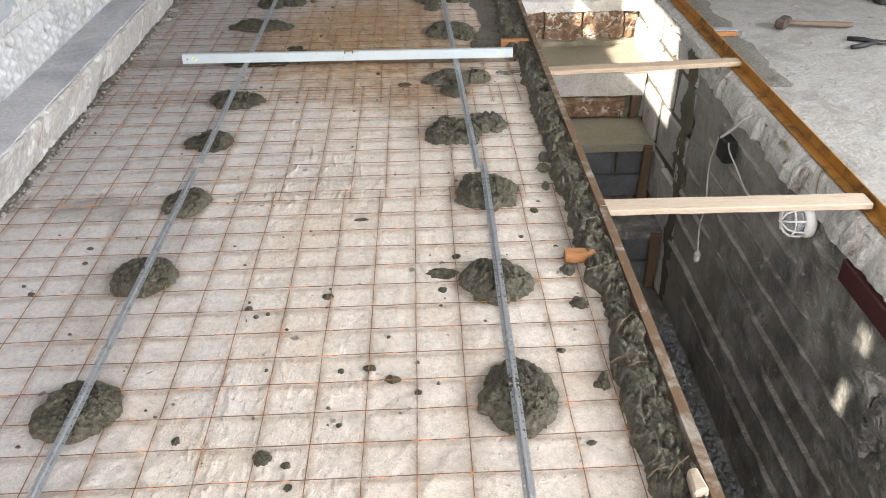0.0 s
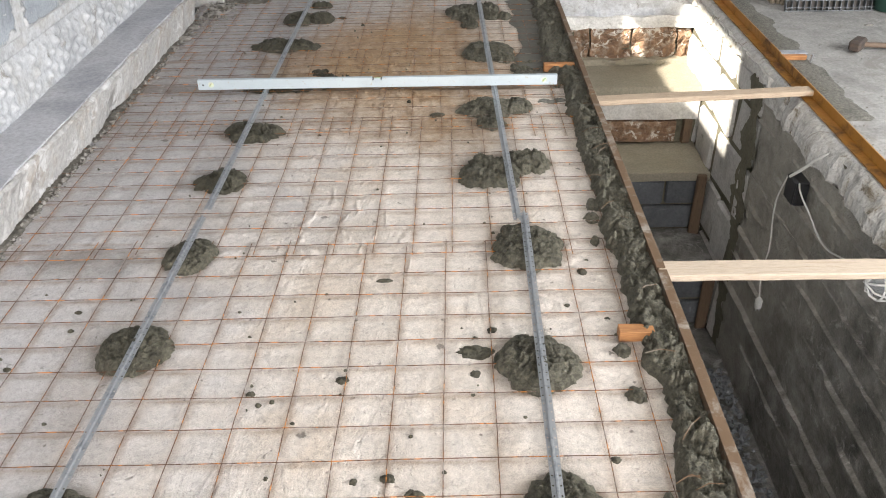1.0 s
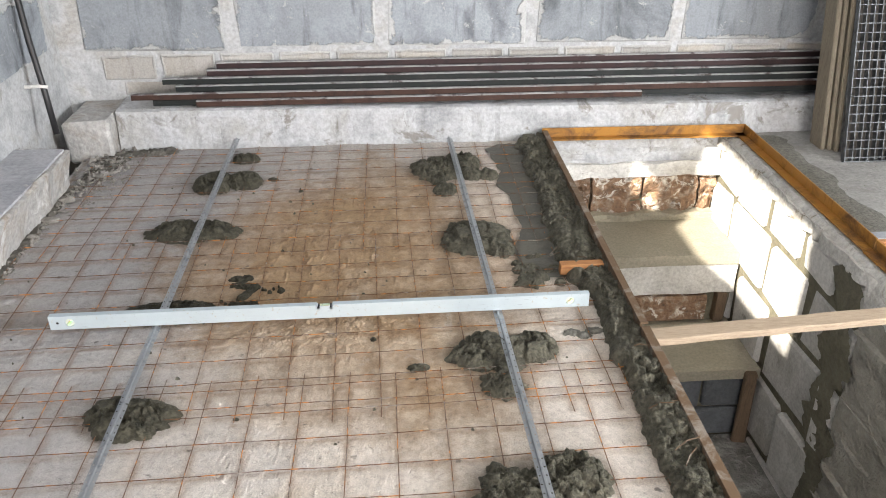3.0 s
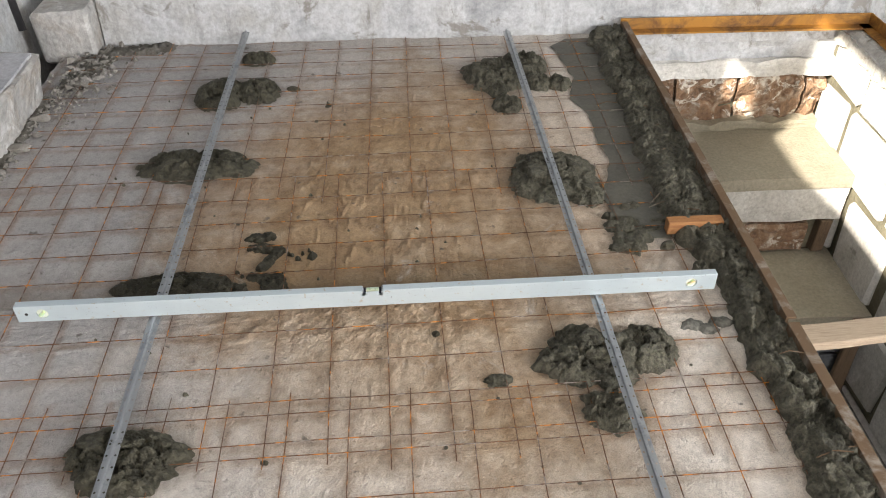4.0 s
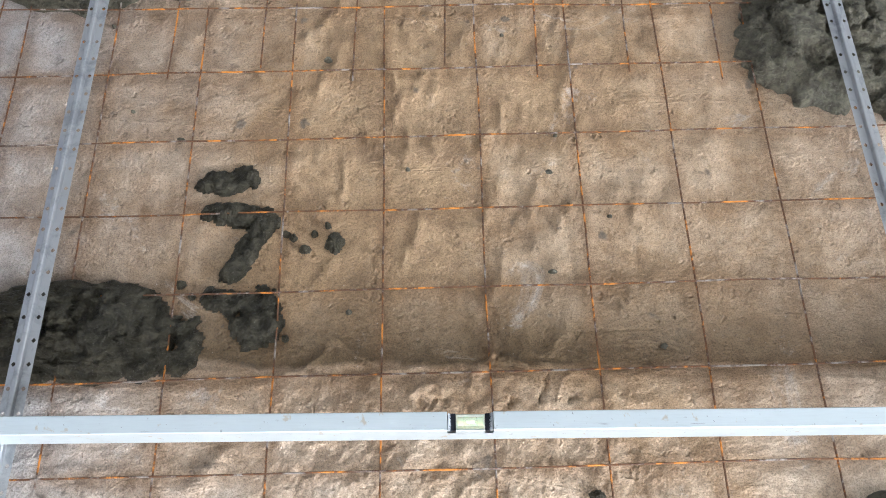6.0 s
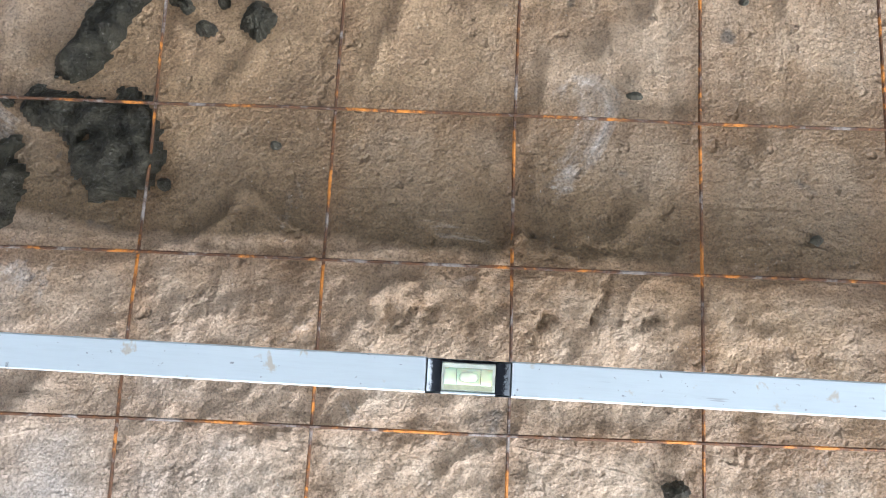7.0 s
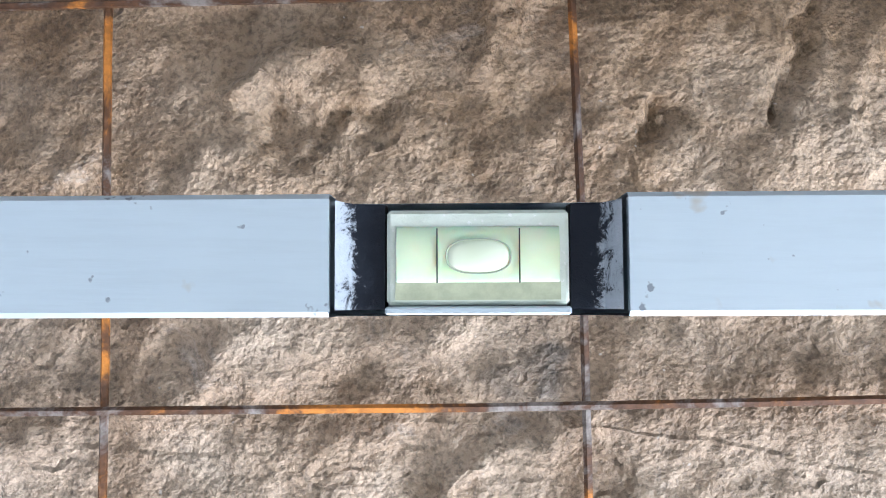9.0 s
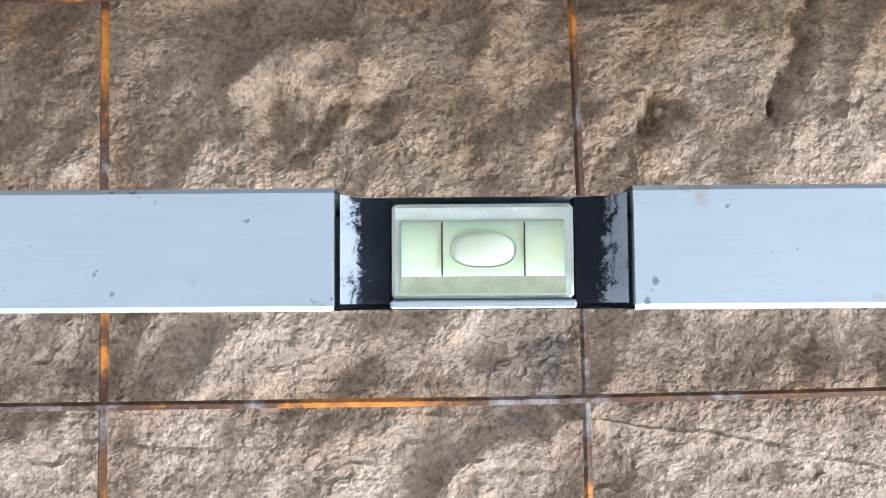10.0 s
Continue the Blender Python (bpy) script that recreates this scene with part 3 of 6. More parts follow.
def floor_height(x, y):
    rim = 3.853 - 0.03 * (0.5 * fbm(x * 3, 1.3, 0, 3))
    h = 0.0035 * fbm(x * 2.2, y * 2.2, 3.0, 3) + 0.0022 * fbm(x * 9, y * 9, 7.0, 4)
    rough = math.exp(-((y - 3.77) / 0.10) ** 2)
    h += (0.0009 + 0.0013 * rough) * fbm(x * 24, y * 24, 2.0, 6, 0.55) + (0.0007 + 0.0014 * rough) * fbm(x * 60, y * 60, 8.0, 4, 0.5)
    ridge = abs(fbm(x * 7 + 3 * y, y * 7 - 2 * x, 9.0, 3))
    h += (0.0050 - 0.003 * rough) * max(0.0, 0.10 - ridge) / 0.10 * max(0.0, min(1.0, 1.8 * fbm(x * 1.3, y * 1.3, 5.0, 2) + 0.35))
    swirl = abs(fbm(x * 9 - 5 * y, y * 5 + 3 * x, 21.0, 3))
    h += 0.0024 * max(0.0, 0.07 - swirl) / 0.07 * max(0.0, min(1.0, 2.2 * fbm(x * 1.7, y * 1.7, 15.0, 2) + 0.1)) * (1 - 0.7 * rough)
    if 3.69 < y < 3.89 and -0.74 < x < -0.28:
        wx, wy = x + 0.007 * fbm(x * 75, y * 75, 4.0, 4, 0.6), y + 0.007 * fbm(x * 75, y * 75, 14.0, 4, 0.6)
        for x0, y0, x1, y1, w, up in CHIPS:
            d = from_line(wx, wy, x0, y0, x1, y1) / (0.75 * w)
            if d < 3.0:
                h += 1.15 * up * math.exp(-d * d)
    if y > rim:
        h -= 0.0022 * math.exp(-(y - rim) / 0.12)
    return h - 0.004


def rust_bleed(x, y):
    """How much rust the wires near this spot have left on the slab."""
    most = 0.0
    for y0, y1, xr, drift, yr, skew in SHEETS:
        if y0 - 0.01 < y < y1 + 0.01 and x < 0.42:
            k = (x - xr - drift * (y - y0)) / CELL_X
            j = (y - yr - skew * (x + 0.515) / 0.945) / CELL_Y
            d = min(abs(k - round(k)) * CELL_X, abs(j - round(j)) * CELL_Y)
            most = max(most, math.exp(-(d / 0.010) ** 2))
    return most


def seep(x, y):
    """Wet margin round the mortar pats."""
    most = 0.0
    for cx, cy, rx, ry, *_ in PATS:
        d = math.hypot((x - cx) / rx, (y - cy) / ry) - 1.0
        if d < 1.2:
            most = max(most, 1.0 if d < 0 else math.exp(-(d / 0.17) ** 2))
    return most


def spaced(a, b, step, c, d, fine):
    out = [a]
    while out[-1] < b - 1e-6:
        out.append(min(b, out[-1] + (fine if c <= out[-1] < d else step)))
    return out


xs = spaced(-1.53, EDGE, 0.010, -0.64, -0.22, 0.0022)
ys = spaced(REAR_Y, 0.8, 0.05, 9, 9, 1) + spaced(0.8, 3.68, 0.011, 9, 9, 1)[1:] + spaced(3.68, BACK + 0.02, 0.011, 3.67, 3.89, 0.0022)[1:]
verts = [(x, y, floor_height(x, y)) for y in ys for x in xs]
n = len(xs)
faces = [(j * n + i, j * n + i + 1, (j + 1) * n + i + 1, (j + 1) * n + i) for j in range(len(ys) - 1) for i in range(n - 1)]
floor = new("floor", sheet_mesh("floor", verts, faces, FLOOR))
for stain, amount in (("rust_bleed", rust_bleed), ("seep", seep)):
    floor.data.attributes.new(stain, "FLOAT", "POINT").data.foreach_set("value", [amount(v[0], v[1]) for v in verts])
tagged(floor, "rough pale concrete floor slab with brown damp stains", "floor", kind="structure")

slab = sole("slab", a_box(-1.53, EDGE - 0.006, REAR_Y, BACK + 0.02, -0.16, -0.02), PALE_CONCRETE, "concrete slab edge over the inspection pit", "floor slab", kind="structure")

xs2 = spaced(PIT_R + 0.085, RIGHT, 0.05, 1.3, 2.3, 0.025)
ys2 = spaced(REAR_Y, WALL_B, 0.06, 2.0, 5.3, 0.03)
verts = [(x, y, 0.004 * fbm(x * 2, y * 2, 4, 3) + 0.002 * fbm(x * 8, y * 8, 1, 3) + 0.004) for y in ys2 for x in xs2]
n = len(xs2)
faces = [(j * n + i, j * n + i + 1, (j + 1) * n + i + 1, (j + 1) * n + i) for j in range(len(ys2) - 1) for i in range(n - 1)]
pavement = new("floor_beside_pit", sheet_mesh("floor_beside_pit", verts, faces, YARD_CONCRETE))
tagged(pavement, "pale dusty concrete floor beside the pit", "floor", kind="structure")

# unseen ceiling, added to close the room and bounce its light
sole("ceiling", a_box(WALL_L - 0.3, RIGHT + 0.3, REAR_Y - 0.3, WALL_B + 0.3, TOP, TOP + 0.2), CEILING, "unseen plain grey concrete ceiling added to close the room", "ceiling", kind="structure")


def back_through(px, py, pz, plane_x):
    s = (px - plane_x) / SUN_WAY.x
    return py - s * SUN_WAY.y, pz - s * SUN_WAY.z


# unseen openings, added high in the left wall: sun for the pit's far wall
f1y, f1z = back_through(PIT_R, 2.12, -0.30, WALL_L)
f2y, f2z = back_through(PIT_R, 2.13, -0.55, WALL_L)
left_holes = [(1.62, 2.70, 2.08, 2.725), (2.765, 2.98, 2.03, 2.30), (f1y - 0.145, f1y + 0.03, f1z - 0.035, f1z + 0.145), (f2y - 0.13, f2y + 0.022, f2z - 0.06, f2z + 0.16)]
wall_left = sole("wall_left", wall_mesh(REAR_Y - 0.3, WALL_B + 0.3, -0.2, TOP, WALL_L - 0.12, WALL_L, "x", left_holes), JOINT, "unplastered block wall with thick pale mortar joints", "wall", kind="structure")
wall_back = sole("wall_back", wall_mesh(WALL_L, RIGHT, -0.2, TOP, WALL_B, WALL_B + 0.2, "y"), JOINT, "block wall with pale smeared mortar joints", "wall", kind="structure")
# right wall, rear wall and yard: unseen, added to enclose and bounce light
sole("unseen_wall_right", wall_mesh(REAR_Y - 0.3, WALL_B + 0.3, -0.2, TOP, RIGHT, RIGHT + 0.2, "x", [(0.9, 2.5, 0.9, 2.2)]), PALE_CONCRETE, "unseen plain pale wall added with an assumed window opening", "wall", kind="structure")
sole("unseen_wall_rear", wall_mesh(WALL_L, RIGHT, -0.2, TOP, REAR_Y - 0.2, REAR_Y, "y", [(GATE_X0, GATE_X1, 0.02, GATE_H)]), PALE_CONCRETE, "unseen plain pale wall added with a wide gateway", "wall", kind="structure")
sole("ground", a_box(-40, 40, -60, REAR_Y - 0.2, -0.3, 0.0), YARD_CONCRETE, "unseen pale concrete yard added outside the gateway", "ground", kind="structure")

# ---------------------------------------------------------------- left curb and back footing


def rough_bar(x_of, y0, y1, steps, name, material, label, category, wob=0.006, freq=14):
    """A long cast strip whose section x_of(y) is a list of (x, z) corners, with a broken, uneven skin."""
    verts, faces = [], []
    for j in range(steps + 1):
        y = y0 + (y1 - y0) * j / steps
        sec = x_of(y)
        for k, (x, z) in enumerate(sec):
            verts.append((x + wob * fbm(y * freq, k * 3.7, 1), y, z + wob * fbm(y * freq, k * 5.1, 6)))
        m = len(sec)
        if j:
            a, b = (j - 1) * m, j * m
            faces += [(a + k, a + k + 1, b + k + 1, b + k) for k in range(m - 1)]
    m = len(x_of(y0))
    faces += [tuple(range(m)), tuple(range(len(verts) - 1, len(verts) - 1 - m, -1))]
    ob = new(name, sheet_mesh(name, verts, faces, material, False))
    return tagged(ob, label, category, kind="structure")


def curb_section(y):
    n1 = 0.018 * fbm(y * 4, 2.0, 3)
    out = [(-1.70, -0.05), (-1.492 + n1, -0.03), (-1.49 + n1, 0.02), (-1.478 + 0.6 * n1, 0.07), (-1.466, 0.12), (-1.458, 0.150), (-1.466, 0.158)]
    return out + [(-1.50, 0.160), (-1.56, 0.161), (-1.63, 0.162), (-1.70, 0.162)]


rough_bar(curb_section, REAR_Y, 4.86, 390, "curb", CURB, "long low concrete curb with chipped front and grey dusty top", "curb")
rough_bar(lambda y: [(-1.72, 0.15), (-1.475 + 0.008 * fbm(y * 5, 3, 3), 0.1545), (-1.475 + 0.008 * fbm(y * 5, 3, 3), 0.1655), (-1.56, 0.167), (-1.72, 0.167)], REAR_Y, 4.84, 200, "curb_skim", CURB_TOP, "dark grey dusty skim on the curb", "curb top", 0.001)


def footing():
    verts, faces = [], []
    steps, sec_n = 260, 8
    for i in range(steps + 1):
        x = -1.40 + (RIGHT + 1.40) * i / steps
        zt = 0.172 - 0.022 * (x + 1.4) / 2.4 if x < 1.0 else 0.15
        n1 = 0.006 * fbm(x * 6, 1.0, 2) + 0.003 * fbm(x * 25, 3.0, 2)
        sec = [(BACK - 0.012 + n1, -0.05), (BACK - 0.006 + n1, 0.02), (BACK + n1, 0.07), (BACK + 0.004 + n1, zt - 0.03), (BACK + 0.012, zt - 0.006), (BACK + 0.03, zt), (BACK + 0.12, zt + 0.001), (WALL_B + 0.05, zt + 0.002)]
        for k, (y, z) in enumerate(sec):
            verts.append((x, y + 0.003 * fbm(x * 18, k * 2.3, 5), z + 0.003 * fbm(x * 18, k * 3.1, 8)))
        if i:
            a, b = (i - 1) * sec_n, i * sec_n
            faces += [(a + k, a + k + 1, b + k + 1, b + k) for k in range(sec_n - 1)]
    faces.append(tuple(range(sec_n)))
    ob = new("footing", sheet_mesh("footing", verts, faces, PALE_CONCRETE, False))
    return tagged(ob, "whitish concrete footing along the back wall", "footing", kind="structure")


footing()
sole("corner_block", a_box(-1.60, -1.405, 5.17, WALL_B, -0.03, 0.155, bevel=0.012, jitter=0.006), CURB, "broken concrete block in the corner of the room", "concrete block")

# floor strip where the steel frame is set: wet cement smear on the pale floor
def smear(name, x0, x1, y0, y1, z, material, label, freq=3.0, amp=0.06, steps=120, cols=10, ragged=(0, 1)):
    verts, faces = [], []
    for j in range(steps + 1):
        y = y0 + (y1 - y0) * j / steps
        end = min(1.0, min(j, steps - j) / 6)
        a = x0 + ragged[0] * amp * (fbm(y * freq, 1, 3) + 0.14 * fbm(y * freq * 5, 4, 3))
        b = x1 + ragged[1] * amp * (fbm(y * freq, 9, 3) + 0.14 * fbm(y * freq * 5, 14, 3))
        c = (a + b) / 2
        for i in range(cols + 1):
            x = c + (a + (b - a) * i / cols - c) * (0.5 + 0.5 * end)
            rim = min(1.0, 4 * min(i, cols - i) / cols, end)
            verts.append((x, y, z * (0.15 + 0.85 * rim) + 0.0025 * rim * fbm(x * 14, y * 14, 2, 4) + 0.001))
        if j:
            m = cols + 1
            faces += [((j - 1) * m + i, (j - 1) * m + i + 1, j * m + i + 1, j * m + i) for i in range(cols)]
    ob = new(name, sheet_mesh(name, verts, faces, material))
    return tagged(ob, label, "mortar smear")


smear("cement_smear", PIT_R + 0.09, 1.535, 3.45, 5.22, 0.010, DRY_MORTAR, "grey drying cement smeared along the steel frame", 3.0, 0.06, 260)


# ---------------------------------------------------------------- pit
PIT0 = -1.6
sole("pit_wall_near_side", a_box(EDGE - 0.2, EDGE - 0.008, PIT0, BACK + 0.2, DEEP - 0.1, -0.165), PIT_CONCRETE, "dark concrete side of the inspection pit", "pit wall", kind="structure")
sole("pit_wall_front", a_box(EDGE, PIT_R + 0.086, REAR_Y, PIT0, DEEP - 0.1, -0.003), PIT_CONCRETE, "dark concrete end of the inspection pit", "pit wall", kind="structure")
sole("pit_floor", a_box(EDGE - 0.2, PIT_R + 0.3, PIT0 - 0.2, BACK + 0.3, DEEP - 0.2, DEEP), PIT_CONCRETE, "dark damp floor of the inspection pit", "pit floor", kind="structure")

JOIN_Y = 3.95
# cast part: boards of the formwork have left lines and steps in it


def cast_wall():
    lines = [-0.20, -0.34, -0.47, -0.60, -0.76, -0.90, -1.08, -1.24, -1.38]
    zs = sorted({round(DEEP + (abs(DEEP) - 0.115) * i / 90, 4) for i in range(91)} | {l + d for l in lines for d in (-0.016, -0.009, 0.0, 0.006)})
    ys_ = [PIT0 + (JOIN_Y - PIT0) * i / 330 for i in range(331)]
    verts, faces = [], []
    for z in zs:
        board = sum(1 for l in lines if l < z)
        near = min(lines, key=lambda l: abs(l - z))
        for y in ys_:
            x = PIT_R - 0.012 * fbm(board * 3.3, y * 0.3, 1, 2) - 0.0022 * fbm(y * 5, z * 30, 3, 4, 0.6) - 0.003 * fbm(y * 3, z * 3, 9, 5, 0.7)
            fin = max(0.0, min(1.0, 0.45 + 3.4 * fbm(y * 1.1, near * 31, 4, 4, 0.6)))
            if -0.0095 <= z - near <= 0.001:
                x -= 0.018 * fin
            verts.append((x, y, z))
    m = len(ys_)
    faces = [(j * m + i, j * m + i + 1, (j + 1) * m + i + 1, (j + 1) * m + i) for j in range(len(zs) - 1) for i in range(m - 1)]
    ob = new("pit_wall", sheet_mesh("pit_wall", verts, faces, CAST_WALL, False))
    return tagged(ob, "dark damp pit wall cast in board formwork, with ridges", "pit wall", kind="structure")


cast_wall()
sole("pit_wall_core", a_box(PIT_R + 0.012, PIT_R + 0.35, PIT0, BACK + 0.2, DEEP, -0.03), PIT_JOINT, "damp mortar behind the pit wall's blocks", "pit wall", kind="structure")

# rim of pale concrete under the steel frame
rim_v, rim_f = [], []
for j in range(261):
    y = PIT0 + (BACK - PIT0) * j / 260
    o = 0.014 * fbm(y * 4, 4, 2) + 0.012 * fbm(y * 16, 2, 2, 4, 0.6)
    low = -0.10 if y < JOIN_Y else -0.035
    for x, z in ((PIT_R + 0.03, low - 0.04), (PIT_R - 0.016 + o, low - 0.012 + 0.6 * o), (PIT_R - 0.012 + o, low + 0.035), (PIT_R + 0.012 + 0.5 * o, -0.012), (PIT_R + 0.03, 0.006), (PIT_R + 0.10, 0.008)):
        rim_v.append((x, y, z + 0.003 * fbm(y * 30, x * 30, 7)))
    if j:
        a, b = (j - 1) * 6, j * 6
        rim_f += [(a + k, b + k, b + k + 1, a + k + 1) for k in range(5)]
tagged(new("pit_rim", sheet_mesh("pit_rim", rim_v, rim_f, RIM, False)), "pale crumbling concrete rim of the pit", "pit rim", kind="structure")

# far part of the wall: limed blocks in damp mortar
block_wall = thing("pit_block_wall", "limed block masonry of the pit with damp brown joints", "pit wall", (PIT_R, 4.6, DEEP), kind="structure")
courses = [(-0.055, -0.20), (-0.225, -0.46), (-0.49, -0.76), (-0.79, -1.08), (-1.11, -1.48)]
for k, (z1, z0) in enumerate(courses):
    y = BACK - 0.02 - (0.23 if k % 2 else 0.0)
    widths = [0.37, 0.30, 0.40] if k else [0.26, 0.24, 0.27, 0.22]
    if k % 2:
        part("block", a_box(PIT_R - 0.004, PIT_R + 0.05, y + 0.03, BACK - 0.01, z0, z1, bevel=0.012, jitter=0.008), PIT_BLOCK, block_wall)
    for w in widths * 2:
        a = max(y - w, JOIN_Y + 0.01)
        if y - a > 0.09:
            part("block", a_box(PIT_R - random.uniform(0.0, 0.014), PIT_R + 0.05, a, y, z0, z1, bevel=0.014, jitter=0.012), PIT_BLOCK, block_wall)
        y -= w + 0.035
        if y < JOIN_Y + 0.08:
            break

# brownish mortar squeezed over the blocks' joints, and a patched seam down the wall
seam_v, seam_f = [], []
for j in range(121):
    z = -0.04 - 1.44 * j / 120
    c = 4.02 - 0.05 * fbm(z * 3, 1, 1) + 0.05 * (z + 0.5)
    w = 0.075 + 0.05 * fbm(z * 7, 5, 2, 5, 0.6)
    for i in range(9):
        u = i / 8 * 2 - 1
        seam_v.append((PIT_R - 0.010 - 0.004 * (1 - u * u) - 0.003 * fbm(z * 20, u * 4, 3), c + w * u, z))
    if j:
        seam_f += [((j - 1) * 9 + i, (j - 1) * 9 + i + 1, j * 9 + i + 1, j * 9 + i) for i in range(8)]
tagged(new("pit_seam", sheet_mesh("pit_seam", seam_v, seam_f, PIT_JOINT)), "thick brown mortar seam down the pit wall", "mortar seam", kind="structure")

# end of the pit: big steps, each a block riser under a screeded tread
STEPS = [(BACK + 0.02, -0.40, 4.86), (4.86, -0.75, 4.50), (4.50, -1.12, 4.12)]


def rough_box(x0, x1, y0, y1, z0, z1, cuts, amp, freq):
    bm = a_box(x0, x1, y0, y1, z0, z1)
    bmesh.ops.subdivide_edges(bm, edges=bm.edges, cuts=cuts, use_grid_fill=True)
    for v in bm.verts:
        v.co += amp * Vector((0.3 * fbm(v.co.x * freq, v.co.y * freq, v.co.z * freq), fbm(v.co.x * freq + 5, v.co.y * freq, v.co.z * freq), 0.5 * fbm(v.co.x * freq, v.co.y * freq + 9, v.co.z * freq)))
    return bm


X0, X1 = EDGE - 0.004, PIT_R - 0.001
end_wall = thing("pit_end_wall", "end wall of the pit, white concrete over a band of broken red brick", "pit wall", (0.9, BACK, -0.4), kind="structure")
part("concrete_band", rough_box(X0, PIT_R + 0.01, BACK - 0.004, BACK + 0.15, -0.135, -0.012, 10, 0.02, 9), PALE_CONCRETE, end_wall)
part("plaster_lip", rough_box(X0, PIT_R + 0.01, BACK - 0.03, BACK + 0.15, -0.19, -0.125, 10, 0.022, 10), PIT_BLOCK, end_wall, "crumbling whitish plaster lip")
x = X0
while x < X1 - 0.05:
    w = random.uniform(0.20, 0.27)
    part("brick", rough_box(x, min(x + w, X1), BACK - 0.012, BACK + 0.1, -0.375, -0.19, 10, 0.034, 11), RED_BRICK, end_wall)
    x += w + 0.012
part("mortar_bed", a_box(X0, X1, BACK + 0.01, BACK + 0.2, -0.42, -0.19), PIT_JOINT, end_wall)
part("crumbled_fillet", rough_box(X0, X1, BACK - 0.06, BACK + 0.05, -0.42, -0.365, 12, 0.03, 12), SCREED, end_wall)

stair = thing("pit_steps", "large rough masonry steps down into the pit", "steps", (0.9, 4.7, DEEP), kind="structure")
for k, (yb, z, yf) in enumerate(STEPS):
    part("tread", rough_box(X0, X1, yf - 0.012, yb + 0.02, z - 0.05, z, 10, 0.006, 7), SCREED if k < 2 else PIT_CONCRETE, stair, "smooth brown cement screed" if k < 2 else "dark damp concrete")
    below = DEEP if k == 2 else STEPS[k + 1][1]
    part("core", a_box(X0, X1, yf + 0.03, yb + 0.1, DEEP, z - 0.05), PIT_JOINT, stair)
    if k == 0:
        part("riser", rough_box(X0, X1, yf, yf + 0.08, -0.60, z - 0.04, 8, 0.008, 8), PIT_BLOCK, stair, "white limed block riser")
        for a, b in ((X0 + 0.01, 0.70), (0.76, 1.16)):
            part("brick", rough_box(a, b, yf - 0.004, yf + 0.08, -0.735, -0.61, 5, 0.014, 16), RED_BRICK, stair)
        part("mortar_pat", rough_box(0.70, 0.76, yf - 0.012, yf + 0.06, -0.735, -0.60, 5, 0.02, 16), PIT_JOINT, stair)
        part("wood_block", a_box(1.205, 1.25, yf - 0.012, yf + 0.05, -0.745, -0.60, bevel=0.004, jitter=0.004), POST_WOOD, stair)
    else:
        x, row = X0, 0
        for zz in (z - 0.05, z - 0.05 - (z - 0.05 - below) / 2):
            x = X0 - (0.12 if row else 0.0)
            while x < X1 - 0.06:
                w = 0.29
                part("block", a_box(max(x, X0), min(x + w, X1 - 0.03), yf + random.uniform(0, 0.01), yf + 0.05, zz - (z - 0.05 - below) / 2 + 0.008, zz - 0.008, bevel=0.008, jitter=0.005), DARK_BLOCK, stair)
                x += w + 0.014
            row += 1
        part("post", a_box(1.205, 1.262, yf - 0.045, yf - 0.014, below + 0.002, z - 0.004, bevel=0.006, jitter=0.006), POST_WOOD, stair, "stained wooden post")

# crushed stone on the pit's floor
gv, gf = [], []
for i in range(6000):
    y = random.uniform(0.4, 3.7)
    x = random.uniform(EDGE + 0.02, PIT_R - 0.03)
    r = random.uniform(0.008, 0.022)
    z = DEEP + 0.015 + 0.03 * max(0, fbm(x * 3, y * 3, 2)) + r * 0.4
    q = Euler([random.uniform(0, 6.3) for _ in range(3)]).to_matrix()
    base = len(gv)
    for d in ((1, 0, 0), (-1, 0, 0), (0, 1, 0), (0, -1, 0), (0, 0, 1), (0, 0, -1)):
        v = q @ (Vector(d) * r * random.uniform(0.6, 1.2))
        gv.append((x + v.x, y + v.y, z + v.z))
    gf += [tuple(base + k for k in t) for t in ((0, 2, 4), (2, 1, 4), (1, 3, 4), (3, 0, 4), (2, 0, 5), (1, 2, 5), (3, 1, 5), (0, 3, 5))]
tagged(new("gravel", sheet_mesh("gravel", gv, gf, GRAVEL, False)), "blue-grey crushed stone on the pit floor", "gravel", kind="stuff")

red = sole("red_panel", a_box(PIT_R - 0.022, PIT_R + 0.01, 1.55, 2.32, -0.205, -0.125, bevel=0.004), RED_PAINT, "dark red painted steel plate set in the pit wall", "steel plate")
for k, (y, z, w) in enumerate(((1.98, -0.36, 0.09), (1.86, -0.40, 0.12), (1.93, -0.52, 0.07))):
    sole("mortar_lump", rough_box(PIT_R - 0.05, PIT_R + 0.02, y - w / 2, y + w / 2, z - 0.05, z + 0.04, 6, 0.05, 14), PIT_CONCRETE, "dark rough lump of mortar stuck on the pit wall", "mortar lump", "lumps on the pit wall")

# ---------------------------------------------------------------- steel frame round the pit


